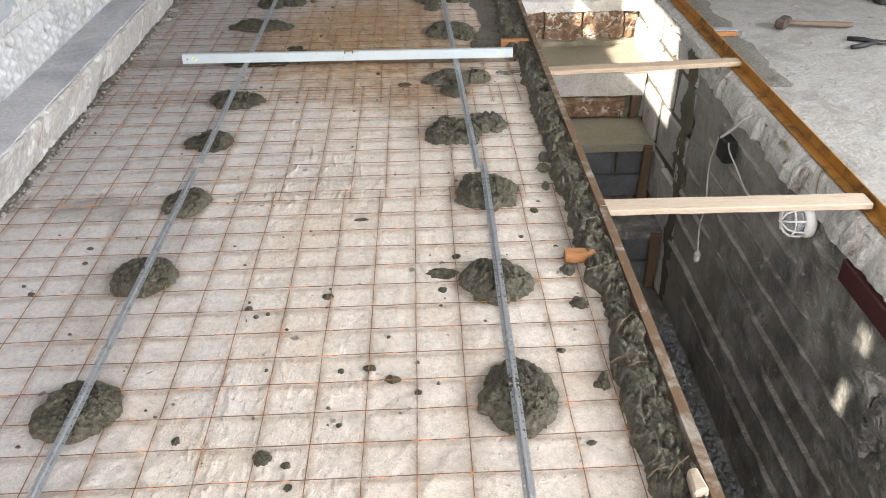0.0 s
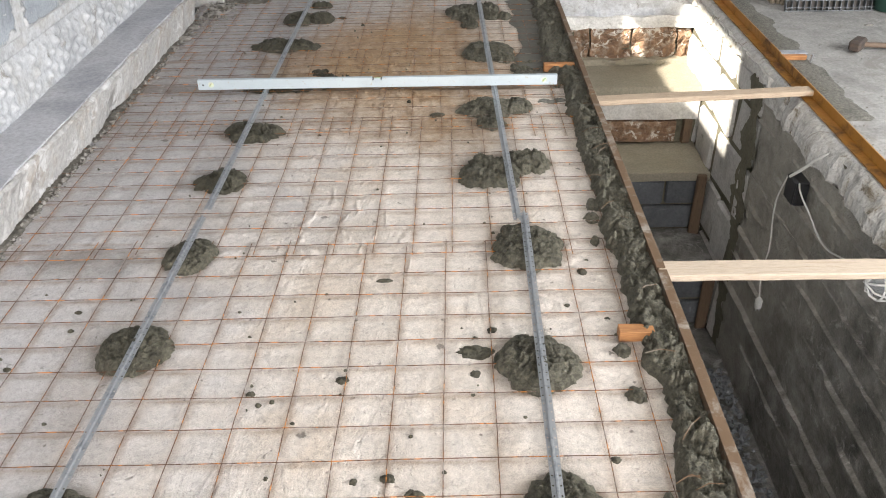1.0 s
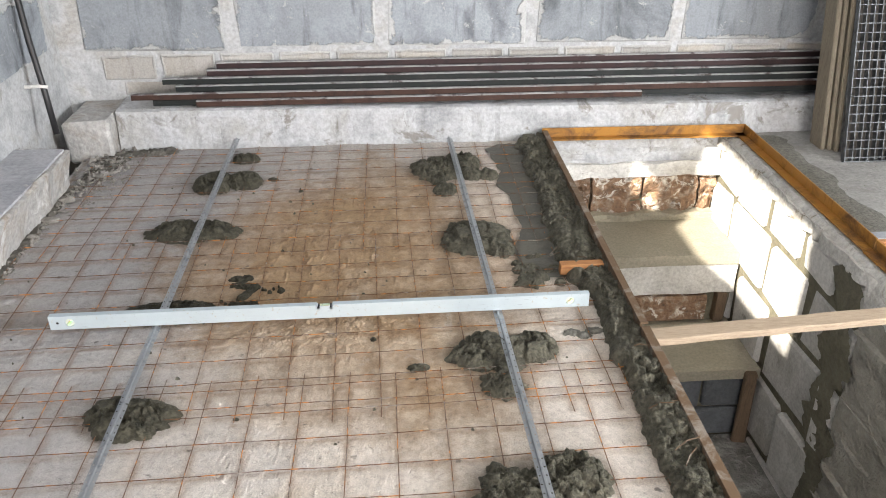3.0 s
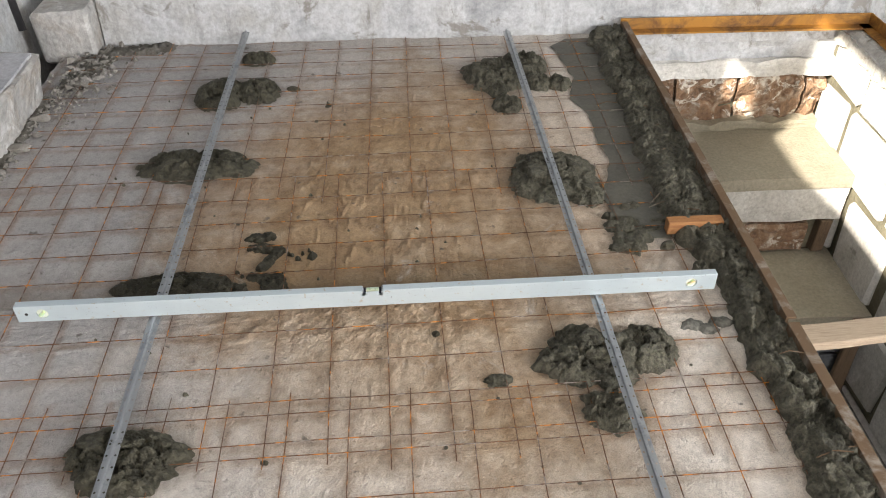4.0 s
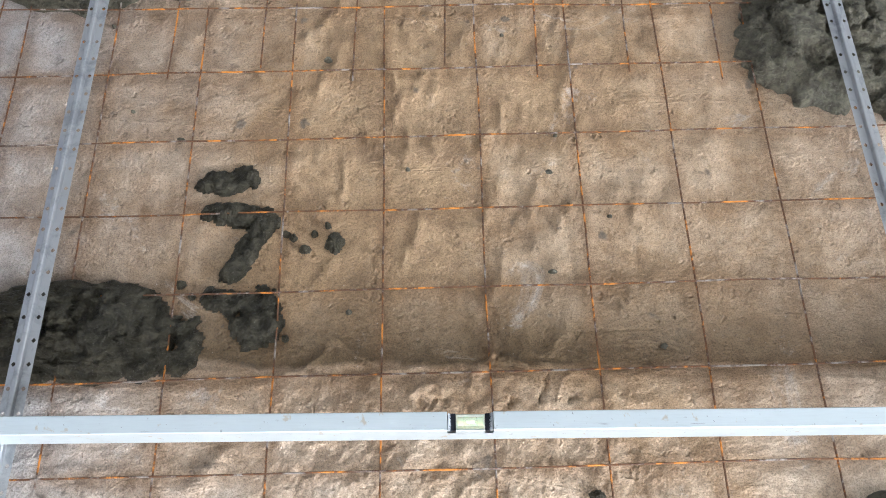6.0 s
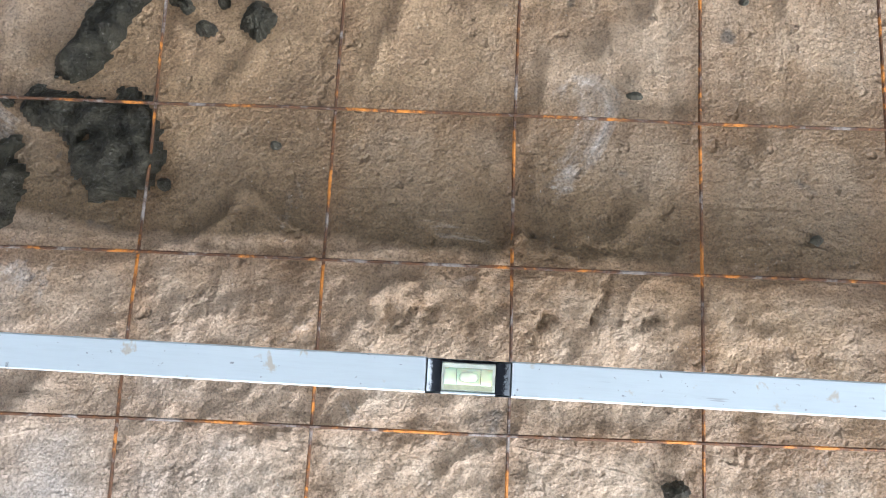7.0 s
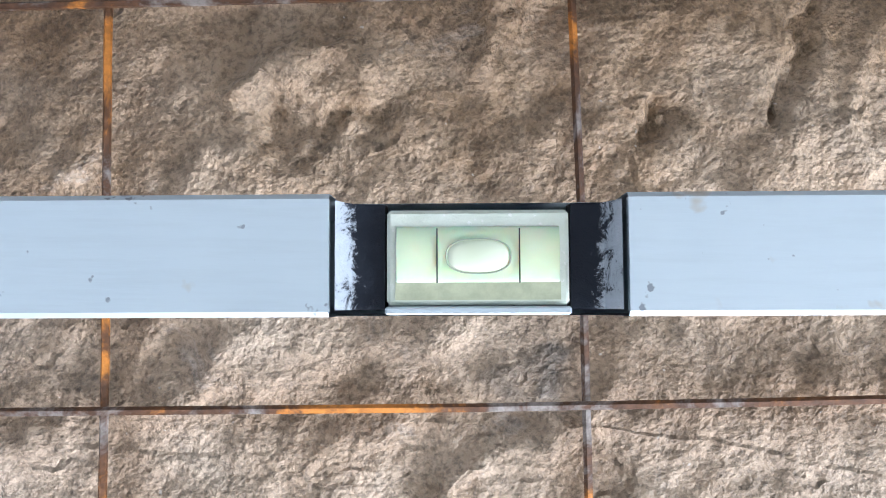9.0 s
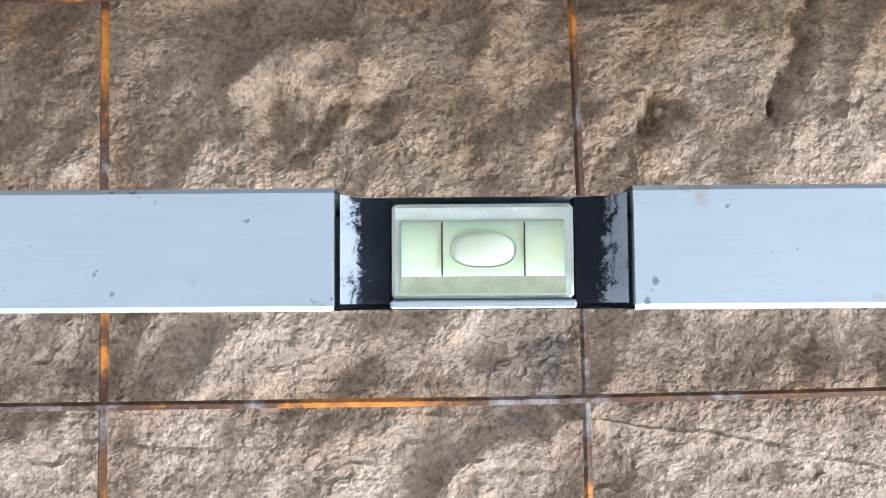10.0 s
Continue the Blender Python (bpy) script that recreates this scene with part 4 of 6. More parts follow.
def angle_bar(bm, a, b, inward, leg=0.045, thick=0.005, z=0.012, up=0.04, top=False):
    """An L of steel from a to b: an upright leg along the line and a flange towards the pit, at its foot or on top."""
    a, b = Vector((*a, 0)), Vector((*b, 0))
    side = Vector((*inward, 0)).normalized()
    sec = [(0, z), (leg, z), (leg, z + thick), (thick, z + thick), (thick, z + up), (thick * 0.7, z + up + 0.001), (0, z + up)]
    if top:
        sec = [(0, z), (thick, z), (thick, z + up - thick), (leg, z + up - thick), (leg, z + up - 0.001), (leg - 0.001, z + up), (0.001, z + up), (0, z + up - 0.001)]
    rings = [[bm.verts.new(p + side * s + Vector((0, 0, h))) for s, h in sec] for p in (a, b)]
    m = len(sec)
    for k in range(m):
        bm.faces.new((rings[0][k], rings[0][(k + 1) % m], rings[1][(k + 1) % m], rings[1][k]))
    bm.faces.new(rings[0])
    bm.faces.new(rings[1][::-1])
    return bm


frame_ = thing("pit_frame", "steel angle frame round the inspection pit", "steel frame", (0.9, 3.0, 0.0))
part("angle_bar", angle_bar(bmesh.new(), (EDGE + 0.004, -1.5), (EDGE - 0.0, 2.40), (1, 0), 0.027, 0.006, 0.004, 0.040, True), RUST, frame_, "rusty angle bar with cement on it")
part("angle_bar", angle_bar(bmesh.new(), (EDGE - 0.0, 2.41), (EDGE - 0.01, 3.66), (1, 0), 0.025, 0.006, 0.006, 0.040, True), RUST, frame_, "rusty angle bar with cement on it")
part("angle_bar", angle_bar(bmesh.new(), (EDGE - 0.01, 3.67), (EDGE - 0.012, 5.22), (1, 0), 0.022, 0.006, 0.008, 0.044, True), RUST, frame_, "rusty angle bar with cement on it")
part("angle_bar", angle_bar(bmesh.new(), (EDGE - 0.01, BACK - 0.022), (PIT_R + 0.085, BACK - 0.034), (0, -1), 0.045, 0.006, 0.012, 0.045), GOLD_RUST, frame_, "orange-brown angle bar")
part("angle_bar", angle_bar(bmesh.new(), (PIT_R + 0.088, BACK - 0.036), (PIT_R + 0.084, 4.10), (-1, 0), 0.043, 0.006, 0.012, 0.045), GOLD_RUST, frame_, "orange-brown angle bar")
part("angle_bar", angle_bar(bmesh.new(), (PIT_R + 0.082, 4.095), (PIT_R + 0.064, -1.5), (-1, 0), 0.043, 0.006, 0.010, 0.045), GOLD_RUST, frame_, "orange-brown angle bar")


def plank(name, a, b, width, z, thick, material, label):
    """A board laid from a to b, its ends a little uneven."""
    a, b = Vector((*a, z)), Vector((*b, z + 0.004))
    along = (b - a).normalized()
    side = Vector((-along.y, along.x, 0))
    bm = bmesh.new()
    rings = []
    for i in range(13):
        p = a + (b - a) * i / 12
        w0, w1 = width / 2 + 0.003 * fbm(i * 0.6, 1, 4), width / 2 + 0.003 * fbm(i * 0.6, 7, 4)
        c = 0.003
        rings.append([bm.verts.new(p + side * s + Vector((0, 0, h))) for s, h in ((-w0, c), (-w0 + c, 0), (w1 - c, 0), (w1, c), (w1, thick - c), (w1 - c, thick), (-w0 + c, thick), (-w0, thick - c))])
    for r, s in zip(rings, rings[1:]):
        for k in range(8):
            bm.faces.new((r[k], r[(k + 1) % 8], s[(k + 1) % 8], s[k]))
    bm.faces.new(rings[0])
    bm.faces.new(rings[-1][::-1])
    return sole(name, bm, material, label, "plank", "planks across the pit")


plank("plank", (0.466, 2.412), (1.338, 2.412), 0.074, 0.019, 0.022, PLANK, "pale raw pine plank laid across the pit")
plank("plank", (0.464, 3.625), (1.352, 3.695), 0.060, 0.021, 0.022, PLANK_OLD, "greyish pine plank laid askew across the pit")
nub = thing("wood_offcut", "short orange-brown steel and wood offcut beside the frame", "offcut", (1.46, 4.13, 0.01))
part("block", a_box(1.375, 1.49, 4.115, 4.145, 0.012, 0.034, bevel=0.004, jitter=0.003), ORANGE_WOOD, nub)
part("plate", a_box(1.378, 1.50, 4.135, 4.185, 0.0345, 0.038, bevel=0.001), BAR_GREY, nub, "dusty grey steel plate")
part("pin", tube(bmesh.new(), [(1.497, 4.085, 0.014), (1.499, 4.082, 0.052)], 0.005, 8), ZINC, nub, "bare steel pin")

# ---------------------------------------------------------------- lamp, box and cables in the pit
jb = thing("junction_box", "black plastic junction box hung on the pit wall", "junction box", (PIT_R - 0.02, 3.38, -0.25))
part("body", a_box(PIT_R - 0.055, PIT_R - 0.004, 3.335, 3.43, -0.30, -0.195, bevel=0.006), BLACK, jb)
part("lid", a_box(PIT_R - 0.062, PIT_R - 0.0555, 3.34, 3.425, -0.295, -0.20, bevel=0.002), BLACK, jb)


def cable(name, pts, r, label):
    cu = bpy.data.curves.new(name, "CURVE")
    cu.dimensions, cu.bevel_depth, cu.bevel_resolution, cu.resolution_u = "3D", r, 2, 8
    sp = cu.splines.new("BEZIER")
    sp.bezier_points.add(len(pts) - 1)
    for b, p in zip(sp.bezier_points, pts):
        b.co, b.handle_left_type, b.handle_right_type = p, "AUTO", "AUTO"
    tmp = bpy.data.objects.new(name, cu)
    scene.collection.objects.link(tmp)
    me = bpy.data.meshes.new_from_object(tmp.evaluated_get(bpy.context.evaluated_depsgraph_get()))
    bpy.data.objects.remove(tmp)
    me.materials.clear()
    me.materials.append(CABLE)
    return tagged(new(name, me), label, "cable")


W = PIT_R - 0.012
cable("cable", [(W + 0.06, 3.24, 0.0), (W - 0.0, 3.29, -0.06), (W - 0.03, 3.36, -0.15), (W - 0.05, 3.40, -0.20)], 0.006, "thick pale cable from the floor to the junction box")
cable("cable", [(W - 0.035, 3.34, -0.20), (W - 0.045, 3.30, -0.21), (W - 0.03, 3.22, -0.26), (W - 0.02, 3.08, -0.31), (W - 0.02, 2.92, -0.27), (W - 0.02, 2.80, -0.22)], 0.0035, "thin pale cable from the junction box to the lamp")
cable("cable", [(W - 0.05, 3.42, -0.21), (W - 0.045, 3.46, -0.28), (W - 0.03, 3.52, -0.40), (W - 0.025, 3.49, -0.60), (W - 0.02, 3.52, -0.74), (W - 0.03, 3.46, -0.84)], 0.0035, "thin pale cable hanging down the pit wall")
plug = thing("plug", "small grey plug at the end of a hanging cable", "plug", (W - 0.03, 3.46, -0.87))
part("body", tube(bmesh.new(), [(W - 0.03, 3.462, -0.835), (W - 0.03, 3.458, -0.85), (W - 0.03, 3.455, -0.885)], [0.008, 0.017, 0.015], 10), CABLE, plug)
part("pin", tube(bmesh.new(), [(W - 0.036, 3.455, -0.885), (W - 0.036, 3.454, -0.902)], 0.003, 6), ZINC, plug)
part("pin", tube(bmesh.new(), [(W - 0.022, 3.455, -0.885), (W - 0.022, 3.454, -0.902)], 0.003, 6), ZINC, plug)

glass, gnt, gb = nodes_of("lamp_glass")
gb.inputs["Transmission Weight"].default_value, gb.inputs["Roughness"].default_value, gb.inputs["Base Color"].default_value = 0.85, 0.12, (0.85, 0.88, 0.9, 1)
lamp = thing("bulkhead_lamp", "white caged bulkhead lamp, unlit, under the pit rim", "lamp", (PIT_R - 0.01, 2.66, -0.2))
LX, LY, LZ = PIT_R - 0.01, 2.60, -0.150


def lathe(bm, prof, sides=20):
    """Turn (along -x from the wall, radius) pairs round the lamp's axis."""
    rings = [[bm.verts.new((LX - 0.85 * d, LY + 0.85 * r * math.cos(2 * math.pi * k / sides), LZ + 0.85 * r * math.sin(2 * math.pi * k / sides))) for k in range(sides)] for d, r in prof]
    for a, b in zip(rings, rings[1:]):
        for k in range(sides):
            bm.faces.new((a[k], a[(k + 1) % sides], b[(k + 1) % sides], b[k]))
    bm.faces.new(rings[0][::-1])
    bm.faces.new(rings[-1])
    return bm


part("base", lathe(bmesh.new(), [(0, 0.07), (0.02, 0.072), (0.038, 0.068), (0.042, 0.06)]), WHITE_PLASTIC, lamp, smooth=True)
part("dome", lathe(bmesh.new(), [(0.0425, 0.056), (0.07, 0.055), (0.095, 0.045), (0.11, 0.028), (0.116, 0.008)]), glass, lamp, "clear ribbed glass dome", True)
for k in range(4):
    u = math.pi * k / 4 + 0.3
    pts = [(LX - 0.85 * d, LY + 0.85 * s * math.cos(u), LZ + 0.85 * s * math.sin(u)) for d, s in ((0.035, -0.066), (0.08, -0.063), (0.11, -0.045), (0.124, 0), (0.11, 0.045), (0.08, 0.063), (0.035, 0.066))]
    part("cage_wire", tube(bmesh.new(), pts, 0.0035, 6), WHITE_PLASTIC, lamp)
ring = [(LX - 0.072, LY + 0.0535 * math.cos(a / 12 * math.pi), LZ + 0.0535 * math.sin(a / 12 * math.pi)) for a in range(25)]
part("cage_ring", tube(bmesh.new(), ring, 0.0035, 6), WHITE_PLASTIC, lamp)


# ---------------------------------------------------------------- mortar on the floor


def slabs(x, y, scale, seed):
    """Trowelled plates of mortar: a height for this spot's plate, with its tilt, and 0 in the crease between two."""
    x, y = x * scale + 0.35 * fbm(x * 30, y * 30, seed, 3), y * scale + 0.35 * fbm(x * 30, y * 30, seed + 8, 3)
    dist, near = noise.voronoi(Vector((x, y, seed)))
    q = near[0]
    r1, r2, r3 = [math.sin(q.x * a + q.y * b + q.z * 3.7) * 43758.5 % 1.0 for a, b in ((12.99, 78.23), (39.35, 11.14), (73.16, 52.24))]
    return r1 + (x - q.x) * (r2 - 0.5) * 1.5 + (y - q.y) * (r3 - 0.5) * 1.5, min(1.0, (dist[1] - dist[0]) / 0.16)


def mound(name, cx, cy, rx, ry, h, seed, label, rough=1.0, material=None, category="mortar pat", group="", rings=40, sides=96):
    """A dollop of mortar: an uneven outline, broken plates and crumbs round a flattened top."""
    verts, faces = [], []
    off = seed * 7.31
    plate = 19.0
    for j in range(rings + 1):
        t = j / rings
        for k in range(sides):
            a = 2 * math.pi * k / sides
            ca, sa = math.cos(a), math.sin(a)
            out = 1 + rough * (0.15 * fbm(1.3 * ca + off, 1.3 * sa, 1, 3) + 0.09 * fbm(4 * ca + off, 4 * sa, 2, 4, 0.6))
            x, y = rx * t * out * ca, ry * t * out * sa
            dome = (1 - t ** 4) ** 0.7 if t < 1 else 0.0
            px, py = cx + x, cy + y
            up, crease = slabs(px, py, plate, off)
            lump = (0.42 if rough > 1.2 else 0.16) * (up - 0.5) * crease - (0.34 if rough > 1.2 else 0.12) * (1 - crease) + (0.15 if rough > 1.2 else 0.30) * fbm(px * 75, py * 75 + off, 5, 5, 0.4)
            broad = 0.22 * fbm(px * 12 + off, py * 12, 3, 3)
            z = h * dome * min(0.94, 0.84 + min(rough, 1.5) * (0.75 * lump + broad)) - 0.004 * t
            verts.append((px, py, max(z, -0.006) if t < 1 else -0.006))
    faces = [(j * sides + k, j * sides + (k + 1) % sides, (j + 1) * sides + (k + 1) % sides, (j + 1) * sides + k) for j in range(rings) for k in range(sides)]
    me = sheet_mesh(name, verts, faces, material or WET_MORTAR)
    return tagged(new(name, me), label, category, group)


def splat(name, strokes, h, seed, material, label, category, group="", step=0.0028):
    """A flat trowelled smear: the union of dragged strokes (two ends and a half width), ragged at its rim."""
    x0, x1 = min(min(k[0], k[2]) - k[4] for k in strokes) - 0.02, max(max(k[0], k[2]) + k[4] for k in strokes) + 0.02
    y0, y1 = min(min(k[1], k[3]) - k[4] for k in strokes) - 0.02, max(max(k[1], k[3]) + k[4] for k in strokes) + 0.02
    nx, ny = int((x1 - x0) / step), int((y1 - y0) / step)
    field, verts = [], []
    for j in range(ny + 1):
        for i in range(nx + 1):
            x, y = x0 + i * step, y0 + j * step
            f = max(1.0 - from_line(x, y, *k[:4]) / k[4] for k in strokes) + 0.45 * fbm(x * 38 + seed, y * 38, seed, 5, 0.6)
            up, crease = slabs(x, y, 45.0, seed)
            rise = min(1.0, max(0.0, f) * 2.2) ** 0.5
            z = h * rise * (0.62 + 0.5 * (up - 0.5) * crease - 0.18 * (1 - crease) + 0.35 * fbm(x * 70, y * 70, seed, 4, 0.5)) if f > 0 else -0.006
            field.append(f)
            verts.append((x, y, z - 0.001))
    m = nx + 1
    faces = []
    for j in range(ny):
        for i in range(nx):
            q = (j * m + i, j * m + i + 1, (j + 1) * m + i + 1, (j + 1) * m + i)
            if max(field[k] for k in q) > 0:
                faces.append(q)
    used = sorted({k for q in faces for k in q})
    at = {k: i for i, k in enumerate(used)}
    me = sheet_mesh(name, [verts[k] for k in used], [tuple(at[k] for k in q) for q in faces], material)
    return tagged(new(name, me), label, category, group)


# pats 3, 4 and 6 to 9 get their shade from the darker copy
for i, (cx, cy, rx, ry, h, rough, label) in enumerate(PATS):
    mound("mortar_pat", cx, cy, rx, ry, h, i + 1, label, rough, SOAKED_MORTAR if i == 5 else SHADE_AND_SPLASH_MORTAR if i in (3, 4, 6, 7, 8, 9) else None, group="mortar pats under the rails")

SPLASHES = [
    (-0.05, 2.105, 0.052, 0.026), (-0.243, 1.70, 0.016, 0.013), (-0.187, 1.656, 0.019, 0.014), (-0.374, 2.004, 0.017, 0.014), (-0.469, 1.412, 0.022, 0.024),
    (-0.413, 1.388, 0.012, 0.010), (-0.40, 1.327, 0.010, 0.010), (-0.053, 2.024, 0.014, 0.015), (-0.006, 2.194, 0.013, 0.012), (-0.05, 2.16, 0.008, 0.008),
    (0.322, 1.948, 0.026, 0.030), (-0.30, 2.421, 0.024, 0.007), (-0.169, 3.575, 0.030, 0.020), (-0.315, 1.692, 0.008, 0.008), (-0.585, 1.958, 0.012, 0.007),
    (-0.56, 1.92, 0.007, 0.006), (-0.53, 1.93, 0.006, 0.006), (-0.306, 1.505, 0.008, 0.008), (-0.124, 1.609, 0.009, 0.010), (0.262, 2.46, 0.014, 0.015),
    (-0.668, 1.468, 0.010, 0.014), 
    (-0.576, 4.004, 0.011, 0.013), (-0.625, 4.01, 0.005, 0.005), (-0.61, 3.995, 0.007, 0.005), (-0.60, 4.015, 0.004, 0.004), (-0.585, 4.026, 0.004, 0.004), (-0.633, 4.015, 0.005, 0.004), (-0.749, 3.951, 0.006, 0.005), (-0.734, 3.936, 0.005, 0.004), (-0.625, 3.887, 0.004, 0.004),
    (-0.29, 3.718, 0.0085, 0.0065), (-0.58, 4.763, 0.010, 0.010), (-0.70, 4.88, 0.022, 0.014), (-1.12, 2.28, 0.010, 0.008), (-1.11, 2.20, 0.009, 0.007), (-1.21, 2.05, 0.010, 0.008),
    (-0.62, 3.40, 0.008, 0.006), (-0.06, 1.95, 0.006, 0.006), (0.24, 1.75, 0.012, 0.010), (0.26, 1.43, 0.012, 0.008), (0.31, 1.62, 0.012, 0.012), (-0.47, 1.86, 0.006, 0.005),
    (-0.20, 1.82, 0.006, 0.005), (-0.50, 1.70, 0.005, 0.006), (0.20, 2.30, 0.008, 0.006), (0.30, 2.24, 0.008, 0.008),
]
for i, (cx, cy, rx, ry) in enumerate(SPLASHES):
    near = -0.85 < cx < -0.2 and 3.6 < cy < 4.15
    mound("mortar_splash", cx, cy, rx, ry, (1.8 if near else 1.0) * min(0.011, 0.25 * max(rx, ry) + 0.003), 60 + i, "small dark mortar splash on the pale floor", 1.5 if near else 1.8, SOAKED_MORTAR if near else SHADE_AND_SPLASH_MORTAR, "mortar splash", "mortar splashes", 26 if near else 10, 90 if near else 34)
SMEAR = "dark wet mortar smear trowelled thin over the wires"
splat("mortar_smear", [(-0.735, 4.083, -0.722, 4.084, 0.016), (-0.715, 4.078, -0.688, 4.090, 0.015)], 0.011, 3.3, SOAKED_MORTAR, SMEAR, "mortar smear", "mortar smears")
splat("mortar_smear", [(-0.725, 4.042, -0.66, 4.038, 0.014), (-0.662, 4.032, -0.676, 3.99, 0.015), (-0.678, 3.985, -0.692, 3.962, 0.012)], 0.012, 7.7, SOAKED_MORTAR, SMEAR, "mortar smear", "mortar smears")
splat("mortar_smear", [(-0.715, 3.936, -0.69, 3.93, 0.012), (-0.678, 3.928, -0.655, 3.926, 0.020), (-0.668, 3.91, -0.654, 3.90, 0.022)], 0.010, 12.1, SOAKED_MORTAR, SMEAR, "mortar smear", "mortar smears")
splat("mortar_smear", [(-0.80, 3.905, -0.775, 3.885, 0.042), (-0.775, 3.858, -0.74, 3.862, 0.018), (-0.735, 3.868, -0.727, 3.885, 0.012)], 0.014, 15.4, SOAKED_MORTAR, SMEAR, "mortar smear", "mortar smears")
rng = random.Random(5)
for i in range(120):
    cx, cy = rng.uniform(-1.4, 0.33), rng.uniform(1.0, 5.0)
    r = rng.uniform(0.002, 0.0048)
    mound("mortar_drop", cx, cy, r * rng.uniform(1, 1.7), r, 0.004, 200 + i, "tiny dark mortar drop on the pale floor", 1.5, None, "mortar splash", "mortar splashes", 3, 9)


def strip():
    """The hand-laid bed of mortar along the steel rim: a ragged toe, a lumpy back, diagonal trowel drags."""
    verts, faces = [], []
    cols, steps = 40, 1500
    for j in range(steps + 1):
        y = -1.0 + (BACK - 0.03 + 1.0) * j / steps
        toe = 0.362 + 0.030 * fbm(y * 2.3, 1, 4, 3) + 0.018 * fbm(y * 11, 6, 4, 3) + 0.008 * fbm(y * 40, 3, 1, 2)
        if y > 3.9:
            toe -= 0.055 * min(1.0, (y - 3.9) / 0.12) * (1.0 - 0.35 * max(0, min(1, (y - 4.5) / 0.4)))
        for i in range(cols + 1):
            t = i / cols
            x = toe + (EDGE - 0.003 - toe) * t
            rise = min(1.0, (t / 0.22)) ** 0.6
            lump = 0.008 * fbm(x * 14, y * 6, 2, 4, 0.7) + 0.012 * (0.25 - abs(fbm(x * 38 + 3 * fbm(y * 5, x * 5, 1, 2), y * 8, 5, 3, 0.8))) + 0.0045 * fbm(x * 90, y * 60, 8, 4, 0.5)
            drag = 0.0035 * math.sin((x * 0.85 + y * 0.5) * 230 + 5 * fbm(x * 6, y * 6, 3)) * max(0.0, 0.3 + fbm(x * 4, y * 3, 9, 2))
            crack = abs(fbm(x * 24 + 4 + 2 * fbm(y * 4, 2, 2, 2), y * 6, 12, 3))
            up, crease = slabs(x * 0.9 + y * 0.35, y * 0.75 - x * 0.3, 17.0, 4.4)
            z = 0.002 + rise * (0.034 + 0.5 * lump + 0.6 * drag + 0.018 * (up - 0.5) * crease - 0.014 * (1 - crease) - 0.006 * max(0, 0.09 - crack) / 0.09)
            if i == 0:
                z = -0.008
            if i == cols:
                z = min(z, 0.044)
            verts.append((x, y, z))
        if j:
            m = cols + 1
            faces += [((j - 1) * m + i, (j - 1) * m + i + 1, j * m + i + 1, j * m + i) for i in range(cols)]
    ob = new("mortar_bed", sheet_mesh("mortar_bed", verts, faces, WET_MORTAR))
    return tagged(ob, "ragged bed of wet grey mortar along the steel rim", "mortar bed")


strip()
smear("wet_cement", 0.20, 0.36, 4.02, 5.20, 0.0032, WET_SMEAR, "thin wet dark cement film over the wire mesh", 3.0, 0.05, 120, 14, (1, 0))
for i in range(16):
    mound("mortar_crumb", rng.uniform(0.17, 0.30), rng.uniform(3.98, 4.16), rng.uniform(0.012, 0.04), rng.uniform(0.012, 0.03), 0.016, 400 + i, "crumbly grey mortar lump by the mortar bed", 2.0, None, "mortar lump", "mortar lumps", 9, 26)
for i in range(12):
    y = rng.uniform(1.2, 4.9)
    mound("mortar_crumb", 0.335 + rng.uniform(-0.02, 0.02), y, rng.uniform(0.012, 0.03), rng.uniform(0.015, 0.035), 0.022, 430 + i, "crumbly grey mortar lump by the mortar bed", 1.9, None, "mortar lump", "mortar lumps", 9, 26)
for i, (cx, cy) in enumerate(((0.335, 3.72), (0.30, 3.70), (0.27, 3.715))):
    mound("mortar_crumb", cx, cy, 0.026, 0.018, 0.008, 450 + i, "crumbly grey mortar lump by the mortar bed", 1.9, DRY_MORTAR, "mortar lump", "mortar lumps", 9, 26)

sole("wood_wedge", a_box(0.312, 0.400, 2.136, 2.172, 0.004, 0.034, bevel=0.001, jitter=0.0004), ORANGE_WOOD, "short orange offcut of wood in the mortar", "offcut")
sole("brick_piece", a_box(0.297, 0.435, 4.026, 4.056, 0.004, 0.041, bevel=0.002, jitter=0.0015), ORANGE_WOOD, "orange offcut of wood bedded in wet mortar", "offcut")
chip = thing("wood_chip", "yellow split wood chip against the steel rim", "offcut", (0.44, 1.28, 0.03))
part("chip", a_box(0.425, 0.452, 1.235, 1.30, 0.026, 0.058, bevel=0.006, jitter=0.006), PLANK, chip)

# ---------------------------------------------------------------- wire mesh sheets


def wire(bm, a, b, wob, seed, r=0.00112):
    a, b = Vector(a), Vector(b)
    k = max(3, int((b - a).length / 0.07))
    pts = []
    for i in range(k + 1):
        p = a + (b - a) * i / k
        side = Vector((-(b - a).y, (b - a).x, 0)).normalized()
        p = p + side * wob * fbm(i * 0.35, seed * 3.1, 1, 2)
        p.z += 0.0022 * fbm(p.x * 5 + seed, p.y * 5, 3, 2)
        pts.append(p)
    return tube(bm, pts, r, 5)


